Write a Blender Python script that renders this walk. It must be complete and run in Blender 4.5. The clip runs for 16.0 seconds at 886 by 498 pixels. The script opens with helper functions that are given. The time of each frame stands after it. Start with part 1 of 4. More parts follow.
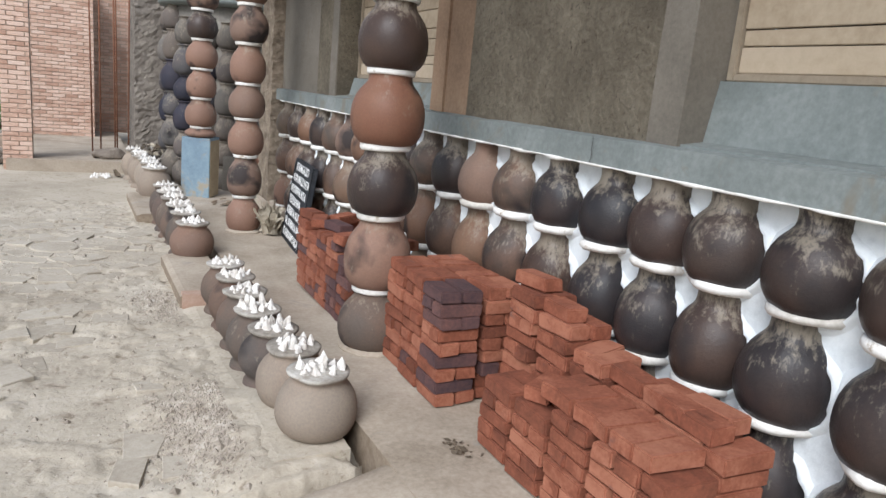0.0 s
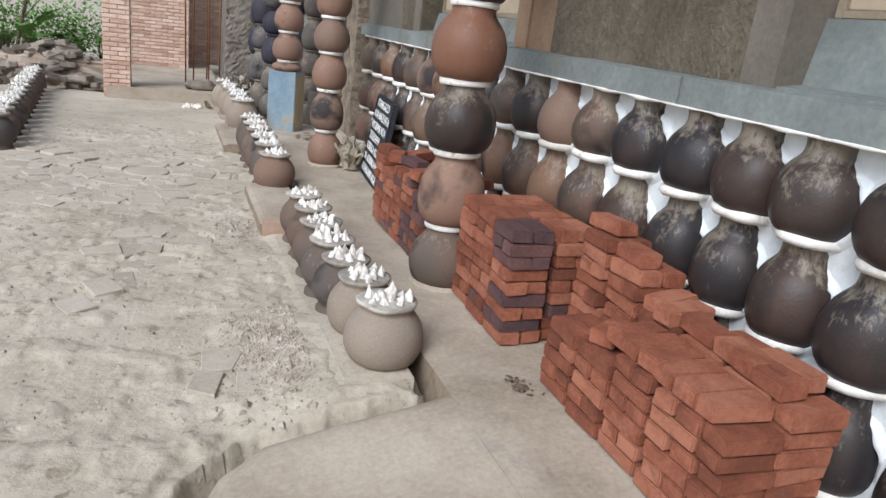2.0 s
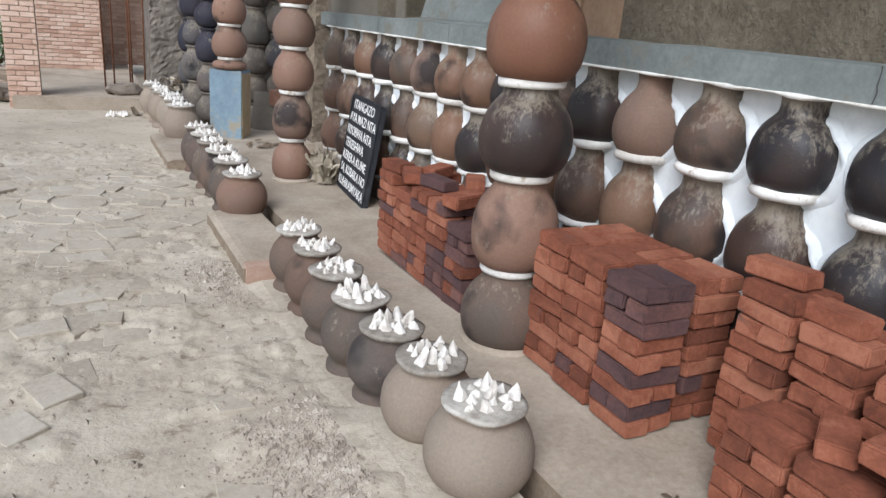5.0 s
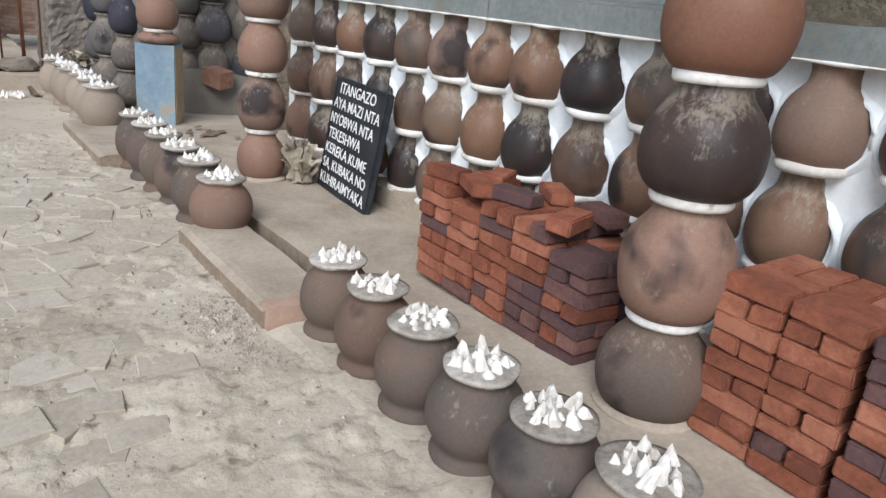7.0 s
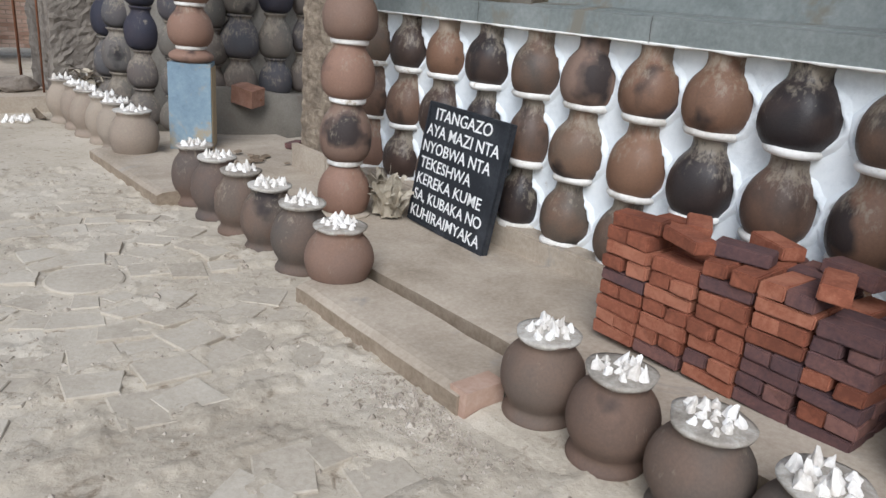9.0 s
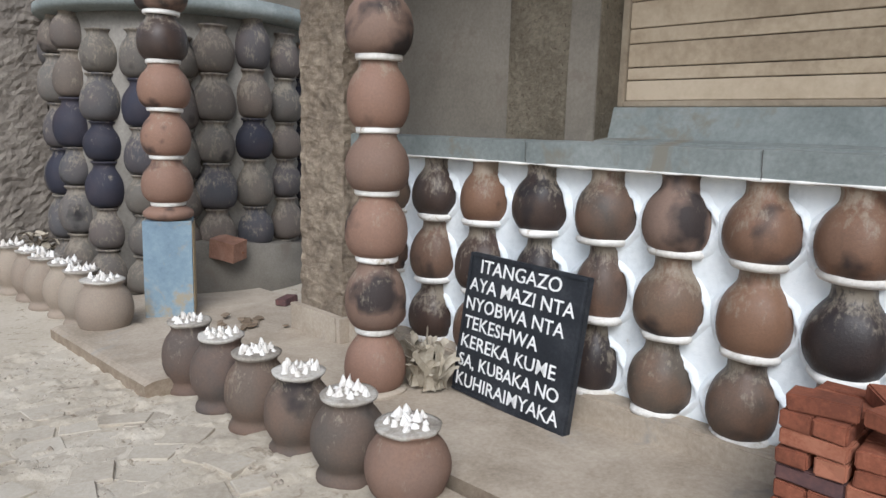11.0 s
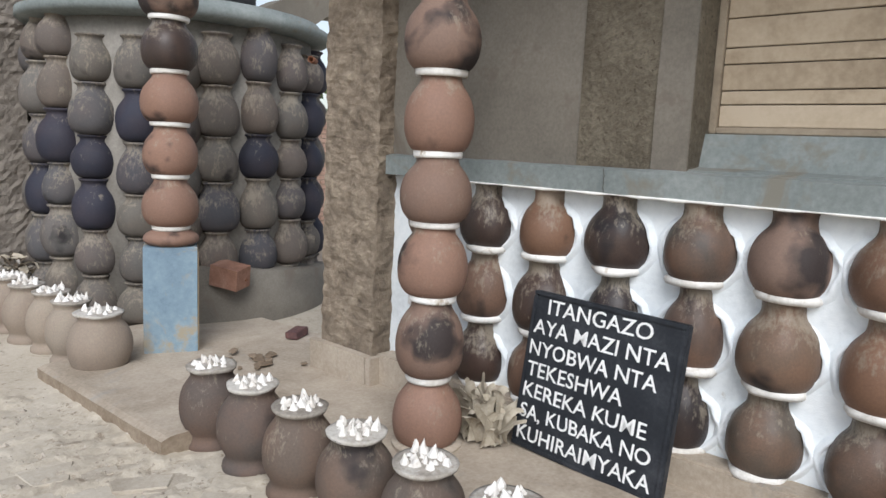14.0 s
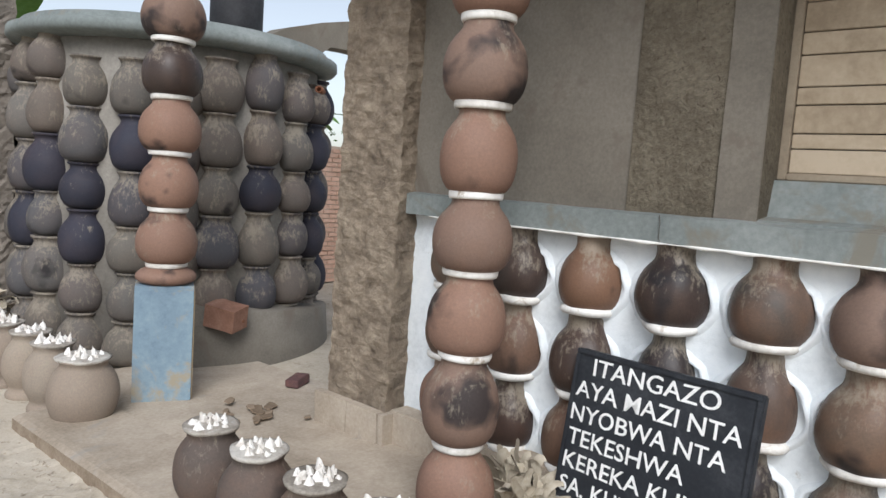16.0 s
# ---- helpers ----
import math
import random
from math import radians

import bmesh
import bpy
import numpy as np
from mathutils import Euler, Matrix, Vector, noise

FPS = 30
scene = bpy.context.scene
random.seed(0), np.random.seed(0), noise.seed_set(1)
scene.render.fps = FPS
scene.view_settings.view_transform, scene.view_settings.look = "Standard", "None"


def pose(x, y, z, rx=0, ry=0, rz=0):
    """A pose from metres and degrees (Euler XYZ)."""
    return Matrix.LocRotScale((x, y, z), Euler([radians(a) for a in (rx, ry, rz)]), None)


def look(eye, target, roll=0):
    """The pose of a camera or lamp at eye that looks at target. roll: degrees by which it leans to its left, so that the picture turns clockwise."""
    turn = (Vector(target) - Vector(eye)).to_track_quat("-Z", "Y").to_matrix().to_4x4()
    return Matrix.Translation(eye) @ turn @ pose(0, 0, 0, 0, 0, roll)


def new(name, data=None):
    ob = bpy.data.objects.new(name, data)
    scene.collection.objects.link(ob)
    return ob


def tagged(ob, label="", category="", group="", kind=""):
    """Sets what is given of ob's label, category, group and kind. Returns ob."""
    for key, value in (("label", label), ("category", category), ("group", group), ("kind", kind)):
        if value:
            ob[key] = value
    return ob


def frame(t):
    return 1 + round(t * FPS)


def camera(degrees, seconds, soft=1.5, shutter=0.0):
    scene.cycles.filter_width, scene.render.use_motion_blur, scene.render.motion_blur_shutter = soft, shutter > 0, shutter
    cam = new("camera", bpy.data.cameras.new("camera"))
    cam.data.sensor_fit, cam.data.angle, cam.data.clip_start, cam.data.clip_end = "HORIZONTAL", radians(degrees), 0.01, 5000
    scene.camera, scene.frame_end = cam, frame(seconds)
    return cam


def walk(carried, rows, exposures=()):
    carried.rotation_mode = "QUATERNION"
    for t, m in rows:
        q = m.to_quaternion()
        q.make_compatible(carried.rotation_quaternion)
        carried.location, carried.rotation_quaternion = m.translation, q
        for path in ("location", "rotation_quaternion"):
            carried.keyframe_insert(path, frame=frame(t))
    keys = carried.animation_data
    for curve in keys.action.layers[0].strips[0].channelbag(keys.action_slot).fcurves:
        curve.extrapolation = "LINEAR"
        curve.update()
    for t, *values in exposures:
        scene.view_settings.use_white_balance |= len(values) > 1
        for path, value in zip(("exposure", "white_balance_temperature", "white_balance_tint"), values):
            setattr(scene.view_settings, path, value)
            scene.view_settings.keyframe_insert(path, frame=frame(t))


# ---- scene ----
cam = camera(64.2, 16.0)
PATH = [
    (0, (0.237, -0.073, 1.456), (1.155, 1.651, 1.026), 5.4),
    (0.5, (0.242, -0.077, 1.437), (1.153, 1.637, 0.959), 4.9),
    (1, (0.252, -0.061, 1.443), (1.114, 1.657, 0.891), 4.4),
    (1.5, (0.259, -0.077, 1.429), (1.051, 1.672, 0.867), 4.7),
    (2, (0.268, -0.081, 1.416), (0.984, 1.687, 0.816), 7.0),
    (2.5, (0.257, 0.008, 1.398), (1.001, 1.743, 0.739), 7.3),
    (3, (0.165, 0.201, 1.4), (0.966, 1.903, 0.722), 7.8),
    (3.5, (0.1, 0.375, 1.408), (0.924, 2.077, 0.756), 7.2),
    (4, (0.12, 0.644, 1.389), (0.924, 2.382, 0.813), 4.3),
    (4.2, (0.118, 0.723, 1.401), (0.934, 2.45, 0.806), 3.9),
    (6.3, (-0.092, 1.744, 1.262), (0.974, 3.315, 0.633), 6.4),
    (6.5, (-0.137, 1.887, 1.272), (0.942, 3.436, 0.61), 5.0),
    (7, (-0.219, 2.151, 1.279), (0.92, 3.657, 0.619), 6.1),
    (7.5, (-0.268, 2.511, 1.293), (0.93, 3.962, 0.616), 4.7),
    (8, (-0.384, 2.725, 1.323), (0.724, 4.225, 0.602), 6.0),
    (8.5, (-0.581, 2.97, 1.307), (0.594, 4.447, 0.643), 2.2),
    (9, (-0.726, 3.13, 1.323), (0.506, 4.559, 0.66), 5.2),
    (9.5, (-0.665, 3.421, 1.359), (0.609, 4.863, 0.813), 2.2),
    (10, (-0.678, 3.612, 1.386), (0.572, 5.121, 0.985), 2.7),
    (10.2, (-0.717, 3.711, 1.382), (0.597, 5.174, 1.018), 2.9),
    (12.3, (-0.695, 4.403, 1.381), (0.719, 5.78, 1.057), 1.2),
    (12.5, (-0.662, 4.433, 1.4), (0.737, 5.823, 1.067), 1.5),
    (13, (-0.701, 4.569, 1.401), (0.712, 5.943, 1.057), 1.8),
    (13.5, (-0.736, 4.658, 1.407), (0.717, 5.995, 1.092), 2.2),
    (14, (-0.765, 4.733, 1.407), (0.705, 6.057, 1.117), 2.6),
    (14.5, (-0.755, 4.82, 1.407), (0.725, 6.134, 1.116), 3.5),
    (15, (-0.703, 4.988, 1.376), (0.8, 6.275, 1.088), 3.1),
    (15.5, (-0.675, 5.096, 1.383), (0.811, 6.406, 1.108), 3.9),
    (16, (-0.648, 5.144, 1.417), (0.857, 6.448, 1.224), 4.0),
]
walk(cam, [(t, look(eye, target, roll)) for t, eye, target, roll in PATH],
     exposures=[(0.0, 0.52, 6200, 10), (4.0, 0.42, 6150, 10), (7.0, 0.46, 6200, 10), (9.5, 0.36, 6150, 10), (12.5, 0.44, 6250, 10), (16.0, 0.42, 6350, 10)])

# ---- world, sun and exposure ----
world = bpy.data.worlds.new("world")
scene.world = world
world.use_nodes = True
wn, wl = world.node_tree.nodes, world.node_tree.links
sky = wn.new("ShaderNodeTexSky")
sky.sky_type = "NISHITA"
sky.sun_disc = False
sky.sun_elevation, sky.sun_rotation = radians(42), radians(228)
sky.air_density, sky.dust_density, sky.ozone_density = 1.0, 1.5, 1.0
pale = wn.new("ShaderNodeHueSaturation")  # thin overcast
pale.inputs["Saturation"].default_value = 0.5
wl.new(sky.outputs[0], pale.inputs["Color"])
wl.new(pale.outputs[0], wn["Background"].inputs[0])
wn["Background"].inputs[1].default_value = 0.12
sun_data = bpy.data.lights.new("sun", "SUN")
sun_data.energy, sun_data.angle, sun_data.color = 2.2, radians(35), (0.985, 0.99, 1.0)
sun = new("sun", sun_data)
sun.matrix_world = look((-5.2, -2.7, 6.3), (0, 2, 0))


# ---- materials ----
def ramp_node(nt, fac, stops):
    r = nt.nodes.new("ShaderNodeValToRGB")
    el = r.color_ramp.elements
    while len(el) < len(stops):
        el.new(0.5)
    for e, (p, c) in zip(el, stops):
        e.position, e.color = p, (*c, 1)
    nt.links.new(fac, r.inputs[0])
    return r.outputs[0]


def noise_node(nt, scale, detail=5, rough=0.6, vec=None, distort=0.0):
    n = nt.nodes.new("ShaderNodeTexNoise")
    n.inputs["Scale"].default_value, n.inputs["Detail"].default_value = scale, detail
    n.inputs["Roughness"].default_value, n.inputs["Distortion"].default_value = rough, distort
    if vec is not None:
        nt.links.new(vec, n.inputs["Vector"])
    return n.outputs["Fac"]


def mix_node(nt, fac, a, b, kind="MIX"):
    m = nt.nodes.new("ShaderNodeMix")
    m.data_type, m.blend_type = "RGBA", kind
    for sock, v in ((m.inputs[0], fac), (m.inputs[6], a), (m.inputs[7], b)):
        if isinstance(v, (int, float)):
            sock.default_value = v
        elif isinstance(v, tuple):
            sock.default_value = (*v, 1)
        else:
            nt.links.new(v, sock)
    return m.outputs[2]


def math_node(nt, op, a, b=None):
    m = nt.nodes.new("ShaderNodeMath")
    m.operation = op
    for sock, v in ((m.inputs[0], a), (m.inputs[1], b)):
        if v is None:
            continue
        if isinstance(v, (int, float)):
            sock.default_value = v
        else:
            nt.links.new(v, sock)
    return m.outputs[0]


def shifted(nt, space="Object"):
    """Texture place of the object, moved by its random number so that alike pieces differ."""
    co = nt.nodes.new("ShaderNodeTexCoord").outputs[space]
    info = nt.nodes.new("ShaderNodeObjectInfo").outputs["Random"]
    add = nt.nodes.new("ShaderNodeVectorMath")
    add.operation = "ADD"
    nt.links.new(co, add.inputs[0])
    nt.links.new(math_node(nt, "MULTIPLY", info, 37.0), add.inputs[1])
    return add.outputs[0], info


def base_material(name, rough=0.9):
    m = bpy.data.materials.new(name)
    m.use_nodes = True
    b = m.node_tree.nodes["Principled BSDF"]
    b.inputs["Roughness"].default_value = rough
    b.inputs["Specular IOR Level"].default_value = 0.3
    return m, m.node_tree, b


def bump(nt, b, height, strength, dist):
    n = nt.nodes.new("ShaderNodeBump")
    n.inputs["Strength"].default_value, n.inputs["Distance"].default_value = strength, dist
    nt.links.new(height, n.inputs["Height"])
    nt.links.new(n.outputs[0], b.inputs["Normal"])


def rough_surface(name, dark, mid, light, big=2.0, fine=40.0, rough=0.92, relief=0.4, dist=0.01, pieces=False, spots=None, spread=0.22):
    """A mineral surface: two scales of stain, fine grain, relief."""
    m, nt, b = base_material(name, rough)
    if pieces:
        vec, info = shifted(nt)
    else:
        vec, info = nt.nodes.new("ShaderNodeTexCoord").outputs["Object"], None
    n1 = noise_node(nt, big, 6, 0.65, vec, 0.4)
    n2 = noise_node(nt, fine, 4, 0.7, vec)
    fac = math_node(nt, "ADD", math_node(nt, "MULTIPLY", n1, 0.65), math_node(nt, "MULTIPLY", n2, 0.35))
    if pieces:
        fac = math_node(nt, "ADD", fac, math_node(nt, "MULTIPLY", math_node(nt, "SUBTRACT", info, 0.5), spread))
    col = ramp_node(nt, fac, [(0.32, dark), (0.5, mid), (0.68, light)])
    if spots:
        s = ramp_node(nt, noise_node(nt, spots[1], 5, 0.7, vec, 0.6), [(spots[2], (0, 0, 0)), (spots[2] + 0.1, (1, 1, 1))])
        col = mix_node(nt, s, col, spots[0])
    nt.links.new(col, b.inputs["Base Color"])
    bump(nt, b, fac, relief, dist)
    return m


def clay(name, tones, soot=0.5, lime=0.6, gloss=0.55, blot_mix=0.55, dusty=0.35):
    """Fired clay: a tone for each pot, soot clouds, pale lime smears."""
    m, nt, b = base_material(name, gloss)
    vec, info = shifted(nt)
    stops = [(i / max(1, len(tones) - 1), c) for i, c in enumerate(tones)]
    base = ramp_node(nt, math_node(nt, "FRACT", math_node(nt, "MULTIPLY", info, 7.3)), stops)
    blot = noise_node(nt, 4.5, 4, 0.55, vec, 0.3)
    base = mix_node(nt, ramp_node(nt, blot, [(0.4, (0, 0, 0)), (0.7, (blot_mix, blot_mix, blot_mix))]), base, (0.23, 0.13, 0.085))
    cloud = ramp_node(nt, noise_node(nt, 3.2, 3, 0.5, vec, 0.2), [(soot, (0, 0, 0)), (soot + 0.1, (0.9, 0.9, 0.9))])
    base = mix_node(nt, cloud, base, (0.022, 0.02, 0.022))
    squash = nt.nodes.new("ShaderNodeMapping")
    squash.inputs["Scale"].default_value = (1, 1, 0.4)
    nt.links.new(vec, squash.inputs["Vector"])
    flecks = noise_node(nt, 42, 8, 0.75, squash.outputs[0], 0.3)
    patch = noise_node(nt, 7, 4, 0.6, vec, 0.2)
    streak = math_node(nt, "ADD", math_node(nt, "MULTIPLY", flecks, 0.55), math_node(nt, "MULTIPLY", patch, 0.45))
    split = nt.nodes.new("ShaderNodeSeparateXYZ")
    nt.links.new(nt.nodes.new("ShaderNodeTexCoord").outputs["Object"], split.inputs[0])
    run = math_node(nt, "ADD", streak, math_node(nt, "MULTIPLY", math_node(nt, "SUBTRACT", split.outputs[2], 0.17), dusty))
    base = mix_node(nt, ramp_node(nt, run, [(lime - 0.02, (0, 0, 0)), (lime + 0.07, (0.6, 0.6, 0.6))]), base, (0.31, 0.275, 0.22))
    grain = noise_node(nt, 90, 3, 0.7, vec)
    base = mix_node(nt, 0.25, base, ramp_node(nt, grain, [(0.3, (0.1, 0.08, 0.06)), (0.7, (0.5, 0.42, 0.34))]), "OVERLAY")
    nt.links.new(base, b.inputs["Base Color"])
    nt.links.new(math_node(nt, "ADD", math_node(nt, "MULTIPLY", streak, 0.5), gloss - 0.25), b.inputs["Roughness"])
    bump(nt, b, math_node(nt, "ADD", streak, grain), 0.25, 0.006)
    return m


EARTH = rough_surface("packed_earth", (0.31, 0.265, 0.205), (0.45, 0.395, 0.315), (0.55, 0.5, 0.42), 1.1, 30, 0.95, 1.0, 0.02, spots=((0.23, 0.185, 0.135), 9, 0.58))
PAVER = rough_surface("paving_stone", (0.29, 0.25, 0.195), (0.42, 0.37, 0.3), (0.52, 0.475, 0.4), 1.6, 40, 0.93, 0.7, 0.012, pieces=True, spread=0.08)
CONCRETE = rough_surface("dusty_concrete", (0.24, 0.195, 0.145), (0.38, 0.32, 0.252), (0.5, 0.435, 0.355), 1.6, 45, 0.92, 0.45, 0.01, spots=((0.3, 0.275, 0.24), 2.5, 0.6))
CEMENT = rough_surface("grey_cement", (0.125, 0.143, 0.138), (0.195, 0.218, 0.21), (0.28, 0.302, 0.292), 1.8, 35, 0.8, 0.4, 0.008, spots=((0.19, 0.18, 0.15), 2.4, 0.55))
PLASTER = rough_surface("rough_mud_plaster", (0.065, 0.054, 0.039), (0.13, 0.11, 0.08), (0.225, 0.195, 0.147), 1.5, 34, 0.95, 1.0, 0.05, spots=((0.06, 0.046, 0.032), 40, 0.58))
SMOOTH = rough_surface("smooth_grey_plaster", (0.115, 0.102, 0.083), (0.172, 0.153, 0.126), (0.235, 0.212, 0.177), 1.3, 60, 0.9, 0.35, 0.008, spots=((0.15, 0.125, 0.1), 2.0, 0.58))
ROUGH = rough_surface("roughcast_brown_plaster", (0.1, 0.078, 0.058), (0.22, 0.175, 0.13), (0.36, 0.3, 0.225), 6, 18, 0.95, 1.0, 0.05)
DARKROUGH = rough_surface("grey_roughcast", (0.1, 0.085, 0.07), (0.19, 0.165, 0.14), (0.28, 0.25, 0.21), 4, 20, 0.95, 1.0, 0.05)
JAMB = rough_surface("brown_render", (0.2, 0.13, 0.085), (0.3, 0.2, 0.13), (0.38, 0.27, 0.18), 2, 40, 0.9, 0.3, 0.006)
WHITE = rough_surface("white_lime_plaster", (0.62, 0.66, 0.68), (0.79, 0.83, 0.85), (0.87, 0.9, 0.91), 2.5, 30, 0.8, 0.5, 0.015, spots=((0.45, 0.41, 0.35), 7, 0.68))
RINGWHITE = rough_surface("white_painted_band", (0.55, 0.52, 0.47), (0.75, 0.73, 0.69), (0.86, 0.85, 0.82), 5, 45, 0.8, 0.5, 0.008, pieces=True, spots=((0.4, 0.33, 0.25), 11, 0.6))
BLUE = rough_surface("worn_blue_paint", (0.14, 0.2, 0.26), (0.2, 0.28, 0.34), (0.3, 0.37, 0.4), 2.2, 30, 0.8, 0.25, 0.005, spots=((0.32, 0.28, 0.21), 2.6, 0.51))
OCHRE = rough_surface("worn_ochre_paint", (0.27, 0.2, 0.12), (0.38, 0.29, 0.18), (0.46, 0.37, 0.25), 3, 30, 0.85, 0.25, 0.005)
TANKMUD = rough_surface("tank_mud_mortar", (0.15, 0.137, 0.118), (0.22, 0.203, 0.178), (0.3, 0.28, 0.25), 2.5, 35, 0.93, 0.6, 0.015)
BRICKRED = rough_surface("red_fired_brick", (0.14, 0.048, 0.028), (0.245, 0.083, 0.047), (0.36, 0.148, 0.09), 7, 60, 0.9, 0.6, 0.008, pieces=True, spots=((0.14, 0.08, 0.07), 5, 0.64), spread=0.3)
BRICKDARK = rough_surface("overburnt_brick", (0.06, 0.038, 0.042), (0.115, 0.06, 0.056), (0.2, 0.098, 0.078), 5, 60, 0.85, 0.6, 0.008, pieces=True)
BRICKFAR = rough_surface("weathered_wall_brick", (0.38, 0.22, 0.155), (0.53, 0.345, 0.26), (0.64, 0.46, 0.37), 1.4, 30, 0.93, 0.5, 0.01)
BRICKPIECE = rough_surface("pale_wall_brick", (0.42, 0.26, 0.19), (0.58, 0.4, 0.31), (0.68, 0.52, 0.43), 0.8, 9, 0.93, 0.5, 0.01, pieces=True, spread=0.26)
DUSTBRICK = rough_surface("dusty_brick", (0.3, 0.19, 0.14), (0.4, 0.27, 0.205), (0.47, 0.35, 0.28), 5, 50, 0.93, 0.5, 0.006)
MORTAR = rough_surface("mud_mortar", (0.3, 0.225, 0.17), (0.42, 0.335, 0.265), (0.52, 0.43, 0.35), 3, 40, 0.95, 0.5, 0.01)
WOOD = rough_surface("pale_wood_board", (0.29, 0.225, 0.155), (0.43, 0.345, 0.245), (0.52, 0.43, 0.32), 2, 25, 0.75, 0.3, 0.004, pieces=True, spots=((0.1, 0.07, 0.05), 11, 0.7))
FRAMEWOOD = rough_surface("window_frame_wood", (0.2, 0.16, 0.115), (0.3, 0.245, 0.18), (0.38, 0.32, 0.24), 3, 40, 0.75, 0.3, 0.004)
QUARTZ = rough_surface("white_quartz", (0.5, 0.455, 0.4), (0.7, 0.67, 0.625), (0.84, 0.82, 0.79), 9, 50, 0.6, 0.5, 0.01, pieces=True)
LIMED = rough_surface("lime_smeared_clay", (0.16, 0.138, 0.112), (0.32, 0.29, 0.25), (0.52, 0.495, 0.45), 9, 60, 0.85, 0.5, 0.006, pieces=True)
PEBBLE = rough_surface("gravel_chips", (0.2, 0.165, 0.13), (0.42, 0.37, 0.31), (0.66, 0.61, 0.55), 12, 60, 0.9, 0.4, 0.006, pieces=True)
DUSTPOT = clay("dusty_clay", [(0.33, 0.285, 0.235), (0.29, 0.245, 0.2), (0.27, 0.225, 0.185), (0.31, 0.27, 0.225)], 0.7, 0.57, 0.9, 0.12)
YARDPOT = clay("grey_brown_clay", [(0.1, 0.086, 0.076), (0.135, 0.104, 0.085), (0.088, 0.08, 0.076), (0.135, 0.088, 0.066)], 0.62, 0.61, 0.8, 0.3)
REDPOT = clay("dusty_red_clay", [(0.2, 0.135, 0.108), (0.19, 0.13, 0.105)], 0.62, 0.6, 0.85, 0.4)
POTDARK = clay("smoked_clay", [(0.034, 0.028, 0.028), (0.024, 0.024, 0.028), (0.06, 0.038, 0.03), (0.042, 0.036, 0.035)], 0.56, 0.575, 0.42, 0.12, 0.75)
POTBROWN = clay("brown_clay", [(0.11, 0.08, 0.063), (0.23, 0.115, 0.065), (0.12, 0.1, 0.08), (0.05, 0.042, 0.04), (0.2, 0.115, 0.075), (0.09, 0.068, 0.058)], 0.57, 0.58, 0.5, 0.55, 0.75)
POTRED = clay("terracotta", [(0.235, 0.145, 0.11), (0.27, 0.165, 0.125), (0.2, 0.135, 0.107), (0.22, 0.155, 0.125)], 0.565, 0.58, 0.7, 0.3)
POTORANGE = clay("orange_terracotta", [(0.2, 0.095, 0.06), (0.19, 0.09, 0.06)], 0.57, 0.6, 0.55)
POTBLUE = clay("blue_black_clay", [(0.034, 0.036, 0.055), (0.028, 0.03, 0.045)], 0.72, 0.62, 0.7, 0.08)
POTTANK = clay("mud_smeared_clay", [(0.145, 0.132, 0.115), (0.115, 0.11, 0.104), (0.15, 0.127, 0.11), (0.07, 0.072, 0.085), (0.155, 0.147, 0.135)], 0.63, 0.55, 0.85, 0.1)
BLACKBOARD = rough_surface("black_board_paint", (0.012, 0.013, 0.017), (0.022, 0.025, 0.03), (0.05, 0.053, 0.06), 4, 50, 0.55, 0.2, 0.003, spots=((0.3, 0.3, 0.3), 30, 0.74))
CHALK = rough_surface("white_hand_paint", (0.62, 0.62, 0.6), (0.8, 0.8, 0.78), (0.86, 0.86, 0.85), 8, 60, 0.8, 0.2, 0.003)
MUD = rough_surface("dried_mud", (0.12, 0.085, 0.055), (0.19, 0.14, 0.095), (0.27, 0.205, 0.145), 6, 50, 0.9, 0.5, 0.006, pieces=True)
STRAW = rough_surface("dry_fibre", (0.24, 0.2, 0.14), (0.42, 0.37, 0.29), (0.56, 0.51, 0.42), 4, 30, 0.95, 0.5, 0.01)
# Mud brown of the risers, darkened further so the colour carries their shade.
RISER = rough_surface("muddy_shaded_concrete_edge", (0.16, 0.118, 0.08), (0.26, 0.205, 0.15), (0.36, 0.298, 0.228), 6, 40, 0.95, 0.7, 0.012)
TAPBRICK = rough_surface("brown_block", (0.15, 0.075, 0.05), (0.24, 0.125, 0.085), (0.32, 0.19, 0.14), 6, 50, 0.9, 0.5, 0.006)
CRACK = rough_surface("dark_crack", (0.05, 0.045, 0.04), (0.07, 0.065, 0.06), (0.1, 0.09, 0.08), 5, 40, 0.95, 0.2, 0.003)
RUST = rough_surface("rusty_steel", (0.1, 0.04, 0.025), (0.18, 0.075, 0.04), (0.26, 0.12, 0.07), 6, 50, 0.8, 0.3, 0.003)
LEAF = rough_surface("green_leaf", (0.06, 0.13, 0.03), (0.11, 0.22, 0.05), (0.17, 0.3, 0.09), 4, 20, 0.6, 0.2, 0.004, pieces=True)
HAZE = rough_surface("haze_blue_backdrop", (0.2, 0.27, 0.3), (0.25, 0.33, 0.36), (0.3, 0.38, 0.41), 0.05, 0.8, 0.95, 0.1, 0.01)
RUBBLE = rough_surface("weathered_rubble", (0.13, 0.105, 0.085), (0.23, 0.195, 0.16), (0.33, 0.285, 0.24), 6, 40, 0.95, 0.6, 0.01, pieces=True, spread=0.3)
BARK = rough_surface("brown_bark", (0.07, 0.05, 0.035), (0.13, 0.1, 0.07), (0.2, 0.16, 0.12), 6, 40, 0.95, 0.7, 0.01)
BLACKSTEEL = rough_surface("dark_tank_plastic", (0.015, 0.015, 0.017), (0.03, 0.03, 0.033), (0.05, 0.05, 0.055), 4, 40, 0.6, 0.2, 0.003)
